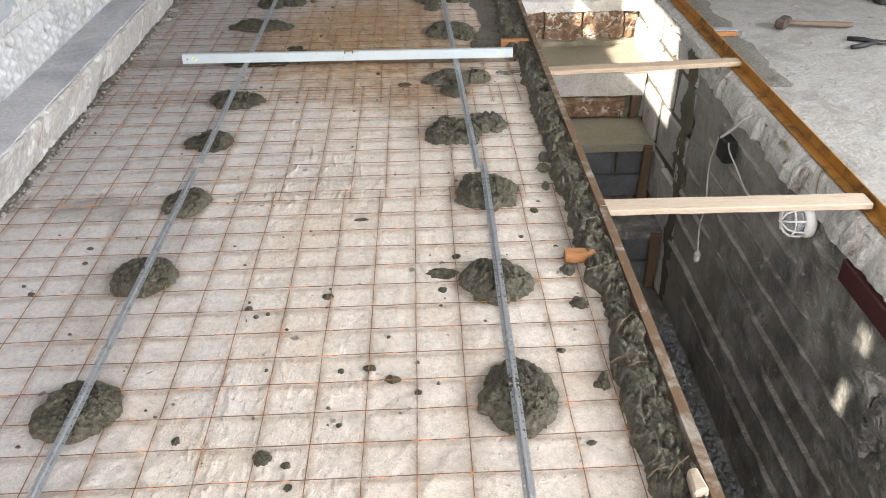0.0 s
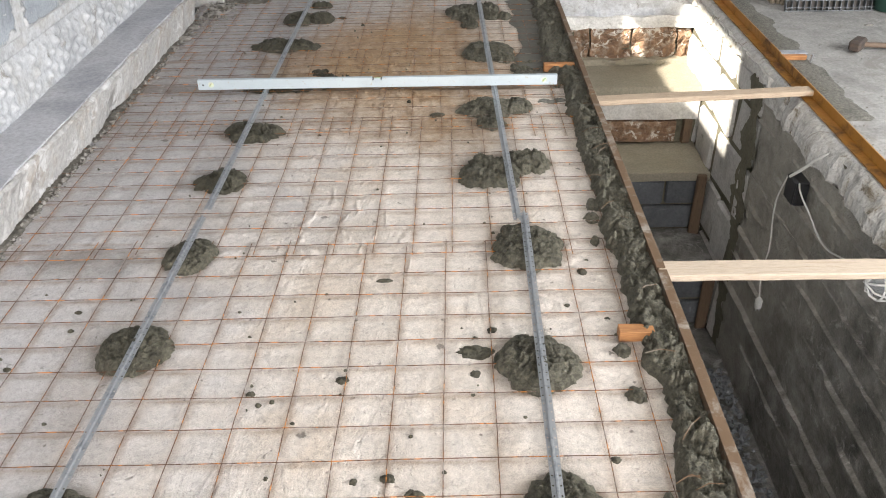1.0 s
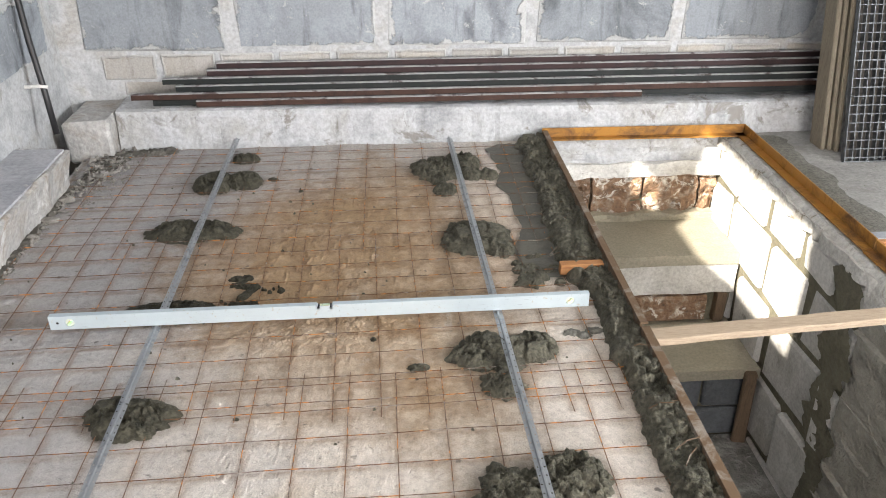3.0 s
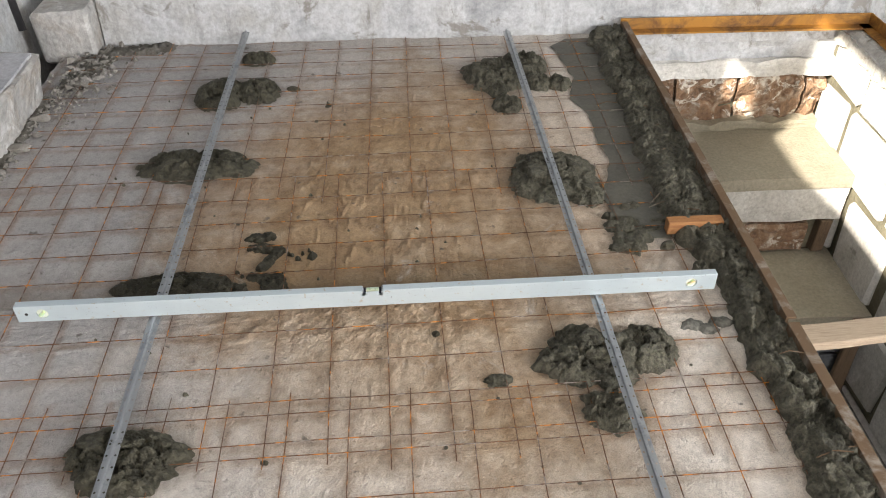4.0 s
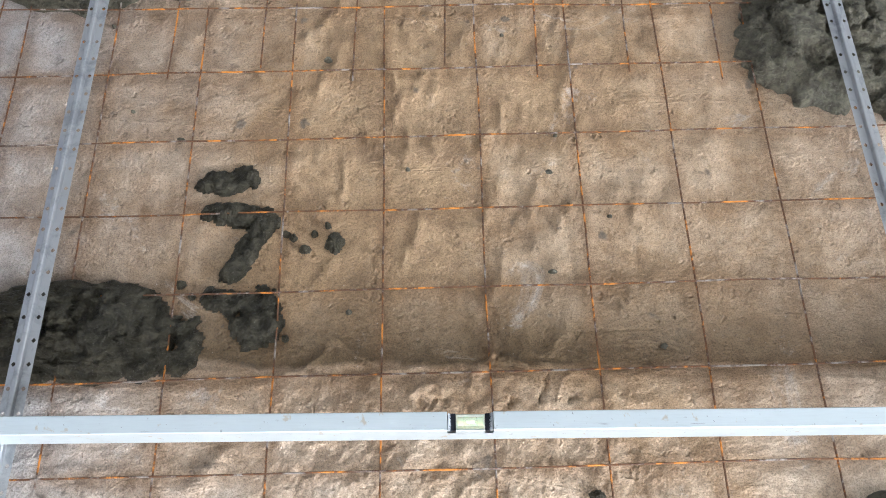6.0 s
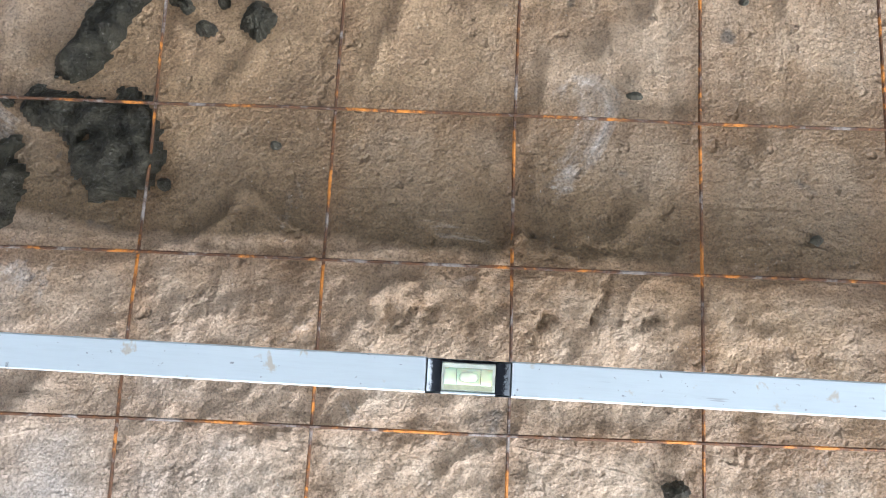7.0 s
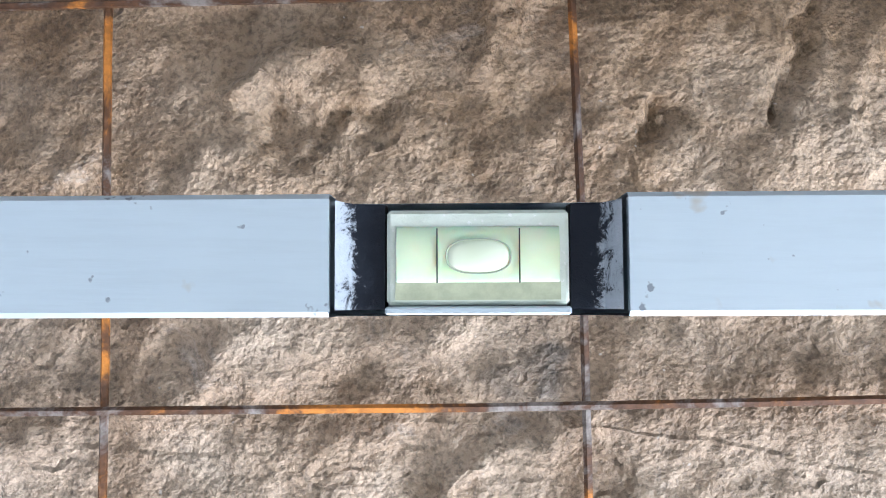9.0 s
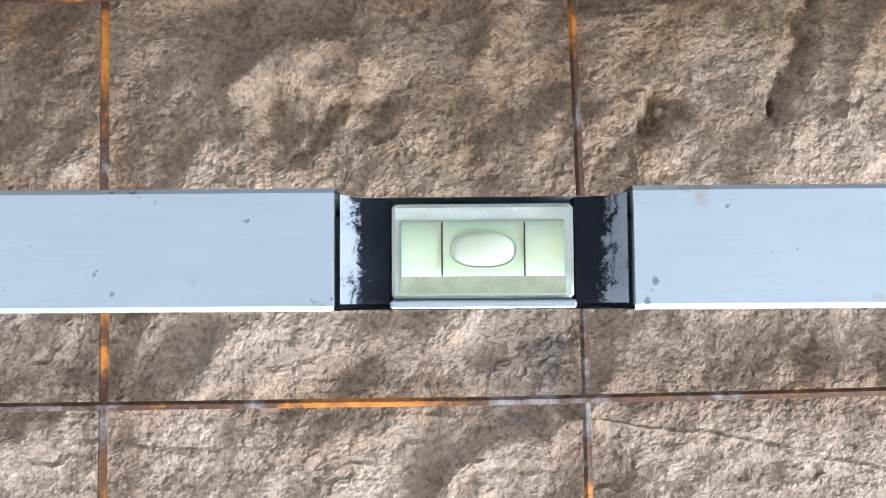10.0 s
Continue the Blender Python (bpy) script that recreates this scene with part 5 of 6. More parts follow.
seed = 0
for s, (y0, y1, xr, drift, yr, SKEW) in enumerate(SHEETS):
    mesh_thing = thing("wire_mesh", "rusty welded wire mesh sheet laid on the floor", "wire mesh", (-0.5, (y0 + y1) / 2, 0.005), "wire mesh sheets")
    lift = 0.0042 + 0.0012 * (s % 2)
    kx = [xr + CELL_X * k for k in range(-12, 9)]
    for x in kx:
        if not -1.46 < x < 0.41:
            continue
        seed += 1
        part("wire", wire(bmesh.new(), (x, y0 + random.uniform(-0.012, 0.012), lift), (x + drift * (y1 - y0), y1 + random.uniform(-0.015, 0.015), lift), 0.0022, seed), WIRE, mesh_thing)
    y = yr
    while y < y1 - 0.03:
        if y > y0 + 0.01:
            seed += 1
            part("wire", wire(bmesh.new(), (-1.46 + random.uniform(-0.03, 0.03), y - SKEW + random.uniform(-0.002, 0.002), lift + 0.0028), (0.43, y + SKEW, lift + 0.0020), 0.0022, seed), WIRE, mesh_thing)
        y += CELL_Y
# short bent tails of wire sticking out of the mortar bed
tails = thing("wire_tails", "loose bent ends of rusty wire in the mortar", "wire", (0.3, 4.5, 0.02))
for i in range(30):
    y = rng.uniform(4.0, 5.15) if i < 14 else rng.uniform(1.2, 2.4) if i < 22 else rng.uniform(2.5, 3.7)
    x = rng.uniform(0.24, 0.36) if i < 14 else rng.uniform(0.34, 0.40)
    a = Vector((x, y, 0.012 if i < 14 else 0.034))
    b = a + Vector((rng.uniform(0.03, 0.07), rng.uniform(-0.04, 0.05), rng.uniform(0.006, 0.022)))
    part("wire", tube(bmesh.new(), [a, (a + b) / 2 + Vector((0, 0.006, 0.004)), b], 0.0013, 5), RUST, tails)

# ---------------------------------------------------------------- guide rails


def guide_rail(a, b, top, label):
    """A galvanised plaster bead: two perforated wings and a folded ridge between them."""
    a, b = Vector((*a, top)), Vector((*b, top))
    length = (b - a).length
    along = (b - a).normalized()
    side = Vector((along.y, -along.x, 0))
    rail = thing("guide_rail", label, "guide rail", a, "guide rails")

    def at(u, s, h):
        return a + along * u + side * s + Vector((0, 0, h))

    bm = bmesh.new()
    steps = max(2, int(length / 0.12))
    sec = [(-0.0035, -0.0062), (-0.003, -0.0010), (-0.0018, 0.0), (0.0018, 0.0), (0.003, -0.0010), (0.0035, -0.0062)]
    rings = [[bm.verts.new(at(length * i / steps, s, h)) for s, h in sec] for i in range(steps + 1)]
    for r, q in zip(rings, rings[1:]):
        for k in range(5):
            bm.faces.new((r[k], r[k + 1], q[k + 1], q[k]))
    part("ridge", bm, ZINC, rail)
    pitch = 0.026
    for sign in (-1, 1):
        bm = bmesh.new()
        count = int(length / pitch)
        s0, s1 = 0.0035, 0.0125
        sm = (s0 + s1) / 2
        for i in range(count):
            u0, u1 = i * length / count, (i + 1) * length / count
            um = (u0 + u1) / 2
            outer = [(u0, s0), (um, s0), (u1, s0), (u1, sm), (u1, s1), (um, s1), (u0, s1), (u0, sm)]
            inner = []
            for u, s in outer:
                d = Vector((u - um, s - sm))
                d = d.normalized() * 0.0024
                inner.append((um + d.x, sm + d.y))
            o = [bm.verts.new(at(u, sign * s, -0.0062 - 0.0008 * (s - s0) / (s1 - s0))) for u, s in outer]
            n_ = [bm.verts.new(at(u, sign * s, -0.0065)) for u, s in inner]
            for k in range(8):
                bm.faces.new((o[k], o[(k + 1) % 8], n_[(k + 1) % 8], n_[k]))
        bmesh.ops.remove_doubles(bm, verts=bm.verts, dist=0.0004)
        part("wing", bm, ZINC, rail)
    return rail


RAIL = "galvanised steel guide rail bedded on mortar pats"
guide_rail((-0.908, 0.9), (-0.890, 2.72), 0.0435, RAIL)
guide_rail((-0.886, 2.76), (-0.897, 5.27), 0.0445, RAIL)
guide_rail((0.094, 0.9), (0.114, 2.73), 0.0435, RAIL)
guide_rail((0.092, 2.685), (0.030, 5.20), 0.0445, RAIL)

# ---------------------------------------------------------------- spirit level
LV_Z0, LV_Z1, LV_T, LV_L = 0.0452, 0.0872, 0.0184, 1.50
LV_AT = (-0.4225, 3.7755)
LV_SLOPE = math.atan(0.012)
paint, pnt, pb = nodes_of("scuffed_level_paint")
pp = place_of(pnt)
pc = ramp(pnt, noise_at(pnt, pp, 9.0, 6, 0.6), [(0.3, (0.52, 0.605, 0.65)), (0.7, (0.58, 0.665, 0.71))])
pm = pnt.nodes.new("ShaderNodeMapping")
pm.inputs["Scale"].default_value = (0.12, 1.6, 1.6)
pnt.links.new(pp, pm.inputs[0])
brushed = noise_at(pnt, pm.outputs[0], 420.0, 4, 0.65)
pc = blend(pnt, 0.15, pc, ramp(pnt, brushed, [(0.32, grey(0.72)), (0.55, grey(1.0))]), "MULTIPLY")
pc = blend(pnt, ramp(pnt, noise_at(pnt, pp, 70.0, 4, 0.6, 0.4), [(0.645, grey(0)), (0.70, grey(0.75))]), pc, (0.45, 0.40, 0.32))
pc = blend(pnt, ramp(pnt, noise_at(pnt, pp, 260.0, 3, 0.6), [(0.68, grey(0)), (0.71, grey(0.8))]), pc, (0.20, 0.22, 0.25))
pc = blend(pnt, ramp(pnt, noise_at(pnt, pm.outputs[0], 150.0, 3, 0.5), [(0.70, grey(0)), (0.72, grey(0.7))]), pc, (0.33, 0.37, 0.42))
pnt.links.new(pc, pb.inputs["Base Color"])
pb.inputs["Roughness"].default_value, pb.inputs["Metallic"].default_value = 0.42, 0.4
bump(pnt, pb, brushed, 0.00004)
vial_m, vnt, vb = nodes_of("green_vial_acrylic")
vp = place_of(vnt)
vnt.links.new(ramp(vnt, noise_at(vnt, vp, 90.0, 3, 0.5), [(0.3, (0.64, 0.71, 0.42)), (0.7, (0.76, 0.81, 0.60))]), vb.inputs["Base Color"])
vb.inputs["Roughness"].default_value, vb.inputs["Coat Weight"].default_value = 0.18, 0.9
vb.inputs["Subsurface Weight"].default_value, vb.inputs["Subsurface Scale"].default_value = 0.6, 0.01
olive = plain("olive_shade_strip", (0.46, 0.49, 0.33), 0.3, 0, 0.2, 300)
frost, fnt, fb = nodes_of("frosted_acrylic")
fp = place_of(fnt)
fc = ramp(fnt, noise_at(fnt, fp, 110.0, 5, 0.6), [(0.3, (0.60, 0.66, 0.55)), (0.7, (0.74, 0.79, 0.70))])
fc = blend(fnt, ramp(fnt, noise_at(fnt, fp, 700.0, 4, 0.7), [(0.62, grey(0)), (0.68, grey(0.7))]), fc, (0.86, 0.87, 0.83))
fnt.links.new(fc, fb.inputs["Base Color"])
fb.inputs["Roughness"].default_value = 0.35
bump(fnt, fb, noise_at(fnt, fp, 900.0, 3, 0.6), 0.0002)
bubble_m, bnt, bb = nodes_of("bubble")
bnt.links.new(ramp(bnt, noise_at(bnt, place_of(bnt), 120.0, 2, 0.5), [(0.3, (0.70, 0.78, 0.54)), (0.7, (0.80, 0.86, 0.68))]), bb.inputs["Base Color"])
bb.inputs["Roughness"].default_value, bb.inputs["Coat Weight"].default_value = 0.06, 1.0
# black plastic rubbed pale towards the aluminium
scuff, snt, sb = nodes_of("scuffed_black_cap")
sp_ = place_of(snt)
ss = snt.nodes.new("ShaderNodeSeparateXYZ")
snt.links.new(sp_, ss.inputs[0])
away = maths(snt, "MULTIPLY", maths(snt, "SUBTRACT", maths(snt, "ABSOLUTE", maths(snt, "SUBTRACT", ss.outputs[0], LV_AT[0])), 0.0180), 65.0)
rub = maths(snt, "ADD", noise_at(snt, sp_, 210.0, 9, 0.85, 0.8), away)
sc = blend(snt, ramp(snt, rub, [(0.57, grey(0)), (0.63, grey(0.75)), (0.9, grey(0.95))]), (0.006, 0.009, 0.016), (0.50, 0.55, 0.60))
snt.links.new(sc, sb.inputs["Base Color"])
sb.inputs["Roughness"].default_value, sb.inputs["Specular IOR Level"].default_value = 0.5, 0.25
bump(snt, sb, noise_at(snt, sp_, 600.0, 4, 0.7), 0.0003)

level = thing("spirit_level", "whitish aluminium spirit level lying across two guide rails", "spirit level", (*LV_AT, LV_Z0))
LM = Matrix.Translation((*LV_AT, 0)) @ Matrix.Rotation(LV_SLOPE, 4, "Z")


def lv(bm):
    bmesh.ops.transform(bm, matrix=LM, verts=bm.verts)
    return bm


def lvv(bm):
    """For the vial's pieces, drawn a little large."""
    bmesh.ops.transform(bm, matrix=LM @ Matrix.Diagonal((0.968, 0.985, 1, 1)), verts=bm.verts)
    return bm


N = 0.0222            # half the notch
H, T = LV_L / 2, LV_T / 2
END = H - 0.055       # round windows near the ends
body = bmesh.new()


def ring_plate(bm, y, xc, zc, r, x0, x1, z0, z1, sides=24):
    """A rectangle in the plane of the side with a round hole."""
    corners, inner = [], []
    for k in range(sides):
        a = 2 * math.pi * k / sides
        c, s = math.cos(a), math.sin(a)
        lim = min(((x1 - xc) if c > 0 else (xc - x0)) / max(abs(c), 1e-6), ((z1 - zc) if s > 0 else (zc - z0)) / max(abs(s), 1e-6))
        corners.append((xc + c * lim, zc + s * lim))
        inner.append((xc + r * c, zc + r * s))
    o = [bm.verts.new((x, y, z)) for x, z in corners]
    i_ = [bm.verts.new((x, y, z)) for x, z in inner]
    for k in range(sides):
        bm.faces.new((o[k], o[(k + 1) % sides], i_[(k + 1) % sides], i_[k]))
    return i_


ZM = (LV_Z0 + LV_Z1) / 2
c = 0.0008
for sx in (-1, 1):
    xe, xi = sx * H, sx * N
    lo, hi = min(xe, xi), max(xe, xi)
    box(body, lo, hi, -T + c, T - c, LV_Z1 - 0.0016, LV_Z1)                       # top wall
    xc = sx * END
    rings_ = []
    for y in (-T, T):
        rings_.append(ring_plate(body, y, xc, ZM, 0.0125, xc - 0.0195, xc + 0.0195, LV_Z0 + c, LV_Z1 - c))
        for a, b in ((lo, xc - 0.0195), (xc + 0.0195, hi)):
            q = [body.verts.new(p) for p in ((a, y, LV_Z0 + c), (b, y, LV_Z0 + c), (b, y, LV_Z1 - c), (a, y, LV_Z1 - c))]
            body.faces.new(q)
        q = [body.verts.new(p) for p in ((lo, y, LV_Z1 - c), (hi, y, LV_Z1 - c), (hi, y * (1 - c / T), LV_Z1), (lo, y * (1 - c / T), LV_Z1))]
        body.faces.new(q)
    r0, r1 = rings_
    for k in range(24):
        body.faces.new((r0[k], r0[(k + 1) % 24], r1[(k + 1) % 24], r1[k]))
    q = [body.verts.new(p) for p in ((xe, -T, LV_Z0), (xe, T, LV_Z0), (xe, T, LV_Z1 - c), (xe, -T, LV_Z1 - c))]
    body.faces.new(q)
for y in (-T, T):
    q = [body.verts.new(p) for p in ((-N, y, LV_Z0 + c), (N, y, LV_Z0 + c), (N, y, LV_Z1 - 0.0130), (-N, y, LV_Z1 - 0.0130))]
    body.faces.new(q)
box(body, -H, H, -T, T, LV_Z0, LV_Z0 + c)
part("body", lv(body), paint, level)
VZ = LV_Z1 - 0.0016
for sx in (-1, 1):
    a, b = sorted((sx * 0.0146, sx * (N - 0.0002)))
    cap = bmesh.new()
    vs_ = []
    for x, z in ((sx * (N - 0.0002), LV_Z1 - 0.0003), (sx * (N - 0.0022), VZ - 0.0030), (sx * 0.0148, VZ - 0.0040), (sx * 0.0146, VZ - 0.0075), (sx * (N - 0.0002), VZ - 0.0075)):
        vs_.append([cap.verts.new((x, y, z)) for y in (-T + 0.0009, T - 0.0009)])
    for k in range(5):
        p, q = vs_[k], vs_[(k + 1) % 5]
        cap.faces.new((p[0], p[1], q[1], q[0]))
    cap.faces.new([v[0] for v in vs_])
    cap.faces.new([v[1] for v in vs_][::-1])
    part("end_cap", lvv(cap), scuff, level, "scuffed black plastic cap beside the vial")
vial = part("vial", lvv(a_box(-0.0144, 0.0144, -T + 0.0016, T - 0.0020, VZ - 0.0120, VZ - 0.0026, bevel=0.0006)), frost, level, "greenish acrylic vial block")
for y0, y1 in ((-T + 0.0001, -T + 0.0014),):
    part("lip", lvv(a_box(-0.0146, 0.0146, y0, y1, VZ - 0.0125, VZ - 0.0018, bevel=0.0003)), paint, level, "worn aluminium edge beside the vial")
# olive strip colours in the shade along the tube's underside
part("underside", lvv(a_box(-0.0130, 0.0130, -0.0068, -0.0040, VZ - 0.0030, VZ - 0.0024)), olive, vial, "olive strip, the tube's underside with its shade coloured in")
tub = bmesh.new()
rr = [[tub.verts.new((x, 0.0002 + 0.0044 * math.cos(math.pi * k / 16), VZ - 0.0026 + 0.0011 * math.sin(math.pi * k / 16))) for k in range(17)] for x in (-0.0128, 0.0128)]
for k in range(16):
    tub.faces.new((rr[0][k], rr[0][k + 1], rr[1][k + 1], rr[1][k]))
part("liquid", lvv(tub), vial_m, vial, "yellow-green liquid", True)


def capsule(u, a, b):
    """The bubble's outline, a rounded oblong."""
    c, s_ = math.cos(u), math.sin(u)
    return a * math.copysign(abs(c) ** 0.8, c), b * math.copysign(abs(s_) ** 0.8, s_)


bub = bmesh.new()
rings_ = []
for j in range(9):
    t = j / 8
    rings_.append([bub.verts.new((0.0001 + px, -0.0001 + py, VZ - 0.0017 + 0.0007 * math.sqrt(max(0.0, 1 - t * t)))) for px, py in (capsule(2 * math.pi * k / 40, 0.0051 * max(t, 0.02), 0.0027 * max(t, 0.02)) for k in range(40))])
for r, q in zip(rings_, rings_[1:]):
    for k in range(40):
        bub.faces.new((r[k], r[(k + 1) % 40], q[(k + 1) % 40], q[k]))
bub.faces.new(rings_[0])
part("bubble", lvv(bub), bubble_m, vial, "clear oval bubble", True)
rim_ = bmesh.new()
pts = [(0.0001 + px, -0.0001 + py, VZ - 0.00148) for px, py in (capsule(a / 20 * math.pi, 0.0051, 0.0027) for a in range(41))]
tube(rim_, pts, 0.00012, 5, False)
part("bubble_rim", lvv(rim_), plain("bubble_rim", (0.40, 0.46, 0.34), 0.15), vial)
for x in (-0.0064, 0.0065):
    part("mark", lvv(a_box(x - 0.00011, x + 0.00011, -0.0042, 0.0042, VZ - 0.00150, VZ - 0.00128)), BLACK, vial, "thin black line")
for sx in (-1, 1):
    disc = bmesh.new()
    bmesh.ops.create_cone(disc, cap_ends=True, segments=24, radius1=0.0120, radius2=0.0120, depth=LV_T - 0.004)
    bmesh.ops.transform(disc, matrix=Matrix.Translation((sx * END, 0, ZM)) @ Matrix.Rotation(math.pi / 2, 4, "X"), verts=disc.verts)
    dial = part("end_vial", lv(disc), frost, level, "round greenish plumb vial")
    v2 = bmesh.new()
    tube(v2, [(sx * END - 0.006, -T + 0.0008, ZM - 0.006), (sx * END + 0.006, -T + 0.0008, ZM + 0.006)], 0.0042, 12)
    part("tube", lv(v2), vial_m, dial)
hole = bmesh.new()
bmesh.ops.create_cone(hole, cap_ends=True, segments=14, radius1=0.0035, radius2=0.0035, depth=0.0006)
bmesh.ops.transform(hole, matrix=Matrix.Translation((-H + 0.022, -T - 0.0002, ZM)) @ Matrix.Rotation(math.pi / 2, 4, "X"), verts=hole.verts)
part("hanging_hole", lv(hole), BLACK, level)

# ---------------------------------------------------------------- walls' blocks
def shared_block(name, w, d, h, bevel, jit, material, seeds):
    out = []
    for s in range(seeds):
        random.seed(100 + s)
        bm = a_box(-w / 2, w / 2, 0, d, 0, h, bevel=bevel, jitter=jit)
        out.append(finish(bm, name, material))
    return out


def lay(me, parent, name, m):
    ob = new(name, me)
    ob.parent = parent
    ob.matrix_parent_inverse = WHERE.get(parent, Matrix()).inverted()
    ob.matrix_basis = m
    return ob


big = shared_block("block", 0.615, 0.05, 0.262, 0.010, 0.007, BLOCK, 5)
z, row = 0.372, 0
while z < TOP - 0.1:
    x = -1.60 + (0.055 if row % 2 == 0 else 0.36)
    while x < RIGHT - 0.3:
        lay(random.choice(big), wall_back, "block", Matrix.Translation((x + 0.3, WALL_B - 0.005, z)))
        x += 0.665
    z += 0.285
    row += 1
bricks = shared_block("brick", 0.235, 0.05, 0.112, 0.006, 0.004, TAN_BRICK, 5)
thin = shared_block("brick", 0.235, 0.05, 0.058, 0.005, 0.004, TAN_BRICK, 4)
x = -1.50
while x < 1.7:
    lay(random.choice(bricks), wall_back, "brick", Matrix.Translation((x + 0.13, WALL_B - 0.006, 0.246)))
    lay(random.choice(thin), wall_back, "brick", Matrix.Translation((x + 0.21, WALL_B - 0.005, 0.176)))
    x += 0.258
side_blocks = shared_block("block", 0.60, 0.05, 0.275, 0.012, 0.009, BLOCK, 5)
z, row = 0.40, 0
while z < TOP - 0.35:
    y = -1.5 + (0.0 if row % 2 else 0.33)
    while y < WALL_B - 0.35:
        clash = any(h[0] - 0.34 < y + 0.3 < h[1] + 0.34 and h[2] - 0.30 < z < h[3] + 0.02 for h in left_holes)
        if not clash:
            lay(random.choice(side_blocks), wall_left, "block", Matrix.Translation((WALL_L + 0.006, y + 0.3, z)) @ Matrix.Rotation(math.pi / 2, 4, "Z"))
        y += 0.66
    z += 0.31
    row += 1

# honeycombed strip of old concrete at the foot of the left wall
hv, hf = [], []
nz, ny = 26, 460
for j in range(ny + 1):
    y = 1.2 + 3.5 * j / ny
    for i in range(nz + 1):
        z = 0.15 + 0.21 * i / nz
        edge_ = min(1.0, 5 * min(i, nz - i) / nz, 12 * min(j, ny - j) / ny)
        gx, gz = y / 0.052, z / 0.052 + 0.5 * (int(y / 0.052) % 2)
        d = math.hypot(gx - math.floor(gx) - 0.5, gz - math.floor(gz) - 0.5)
        knob = max(0.0, 1 - (d / 0.36) ** 2) * max(0.0, min(1.0, 0.7 + 2.0 * fbm(math.floor(gx) * 0.7, math.floor(gz) * 1.3, 2, 2)))
        hv.append((WALL_L + 0.004 + edge_ * (0.010 + 0.017 * knob + 0.004 * fbm(y * 12, z * 12, 1, 3)), y, z))
    if j:
        m = nz + 1
        hf += [((j - 1) * m + i, (j - 1) * m + i + 1, j * m + i + 1, j * m + i) for i in range(nz)]
tagged(new("honeycomb_concrete", sheet_mesh("honeycomb_concrete", hv, hf, PALE_CONCRETE)), "pale knobbly concrete strip at the foot of the wall", "concrete strip", kind="structure")

# ---------------------------------------------------------------- bars on the footing
BARS = [(-1.06, 0.90, BAR_BROWN, "brown"), (-1.34, 1.72, BAR_BROWN, "brown"), (-1.15, 1.75, BAR_DARK, "dark green"), (-1.21, 1.78, BAR_DARK, "black"), (-1.02, 1.8, BAR_RED, "red-brown"), (-0.98, 1.8, BAR_RED, "red-brown"), (-0.90, 1.8, BAR_GREY, "dusty grey")]
for k, (x0, x1, mat_, colour) in enumerate(BARS):
    y = BACK + 0.035 + 0.0255 * k
    for lay_ in range(k + 1):
        top = lay_ == k
        z = 0.1735 + 0.0262 * lay_
        if y + 0.024 > WALL_B - 0.012:
            break
        a, b = (x0, x1) if top else (x0 + 0.06 + 0.03 * (k - lay_), x1)
        bm = bmesh.new()
        sec = [(0, 0), (0.024, 0), (0.024, 0.024), (0.021, 0.0252), (0.003, 0.0252), (0, 0.0222)]
        rings = [[bm.verts.new((x, y + s, z + h)) for s, h in sec] for x in (a, b)]
        for q in range(6):
            bm.faces.new((rings[0][q], rings[0][(q + 1) % 6], rings[1][(q + 1) % 6], rings[1][q]))
        bm.faces.new(rings[0])
        bm.faces.new(rings[1][::-1])
        bar = sole("steel_bar", bm, mat_ if top else BAR_DARK, f"long {colour if top else 'dark'} steel bar stacked on the footing", "steel bar", "steel bars on the footing")
        bar.data.materials.append(BAR_DUST)
        for f in bar.data.polygons:
            f.material_index = 1 if f.normal.z > 0.2 and top else 0

pole = thing("black_hose", "thin black conduit clipped up the corner of the wall", "conduit", (-1.56, 5.02, 0.165))
part("conduit", tube(bmesh.new(), [(-1.560, 5.02, 0.163), (-1.585, 5.06, 0.33), (-1.612, 5.09, 0.52), (-1.625, 5.10, 0.80), (-1.632, 5.10, 1.4), (-1.632, 5.10, TOP)], 0.0125, 10), BLACK, pole, smooth=True)
part("clip", tube(bmesh.new(), [(-1.66, 5.065, 0.345), (-1.60, 5.05, 0.352), (-1.568, 5.06, 0.345)], 0.007, 8), WHITE_PLASTIC, pole, "white plastic clip")

# ---------------------------------------------------------------- grating and boards leaning at the wall
GX, GW, GH = 1.655, 0.62, 1.0
LEAN_ = Matrix.Translation((GX, 4.872, 0.010)) @ Matrix.Rotation(radians(-14), 4, "X")
grate = thing("steel_grating", "galvanised steel grating panel leaning against the wall", "grating", (GX, 4.872, 0.01))


def leaned(bm):
    bmesh.ops.transform(bm, matrix=LEAN_, verts=bm.verts)
    return bm


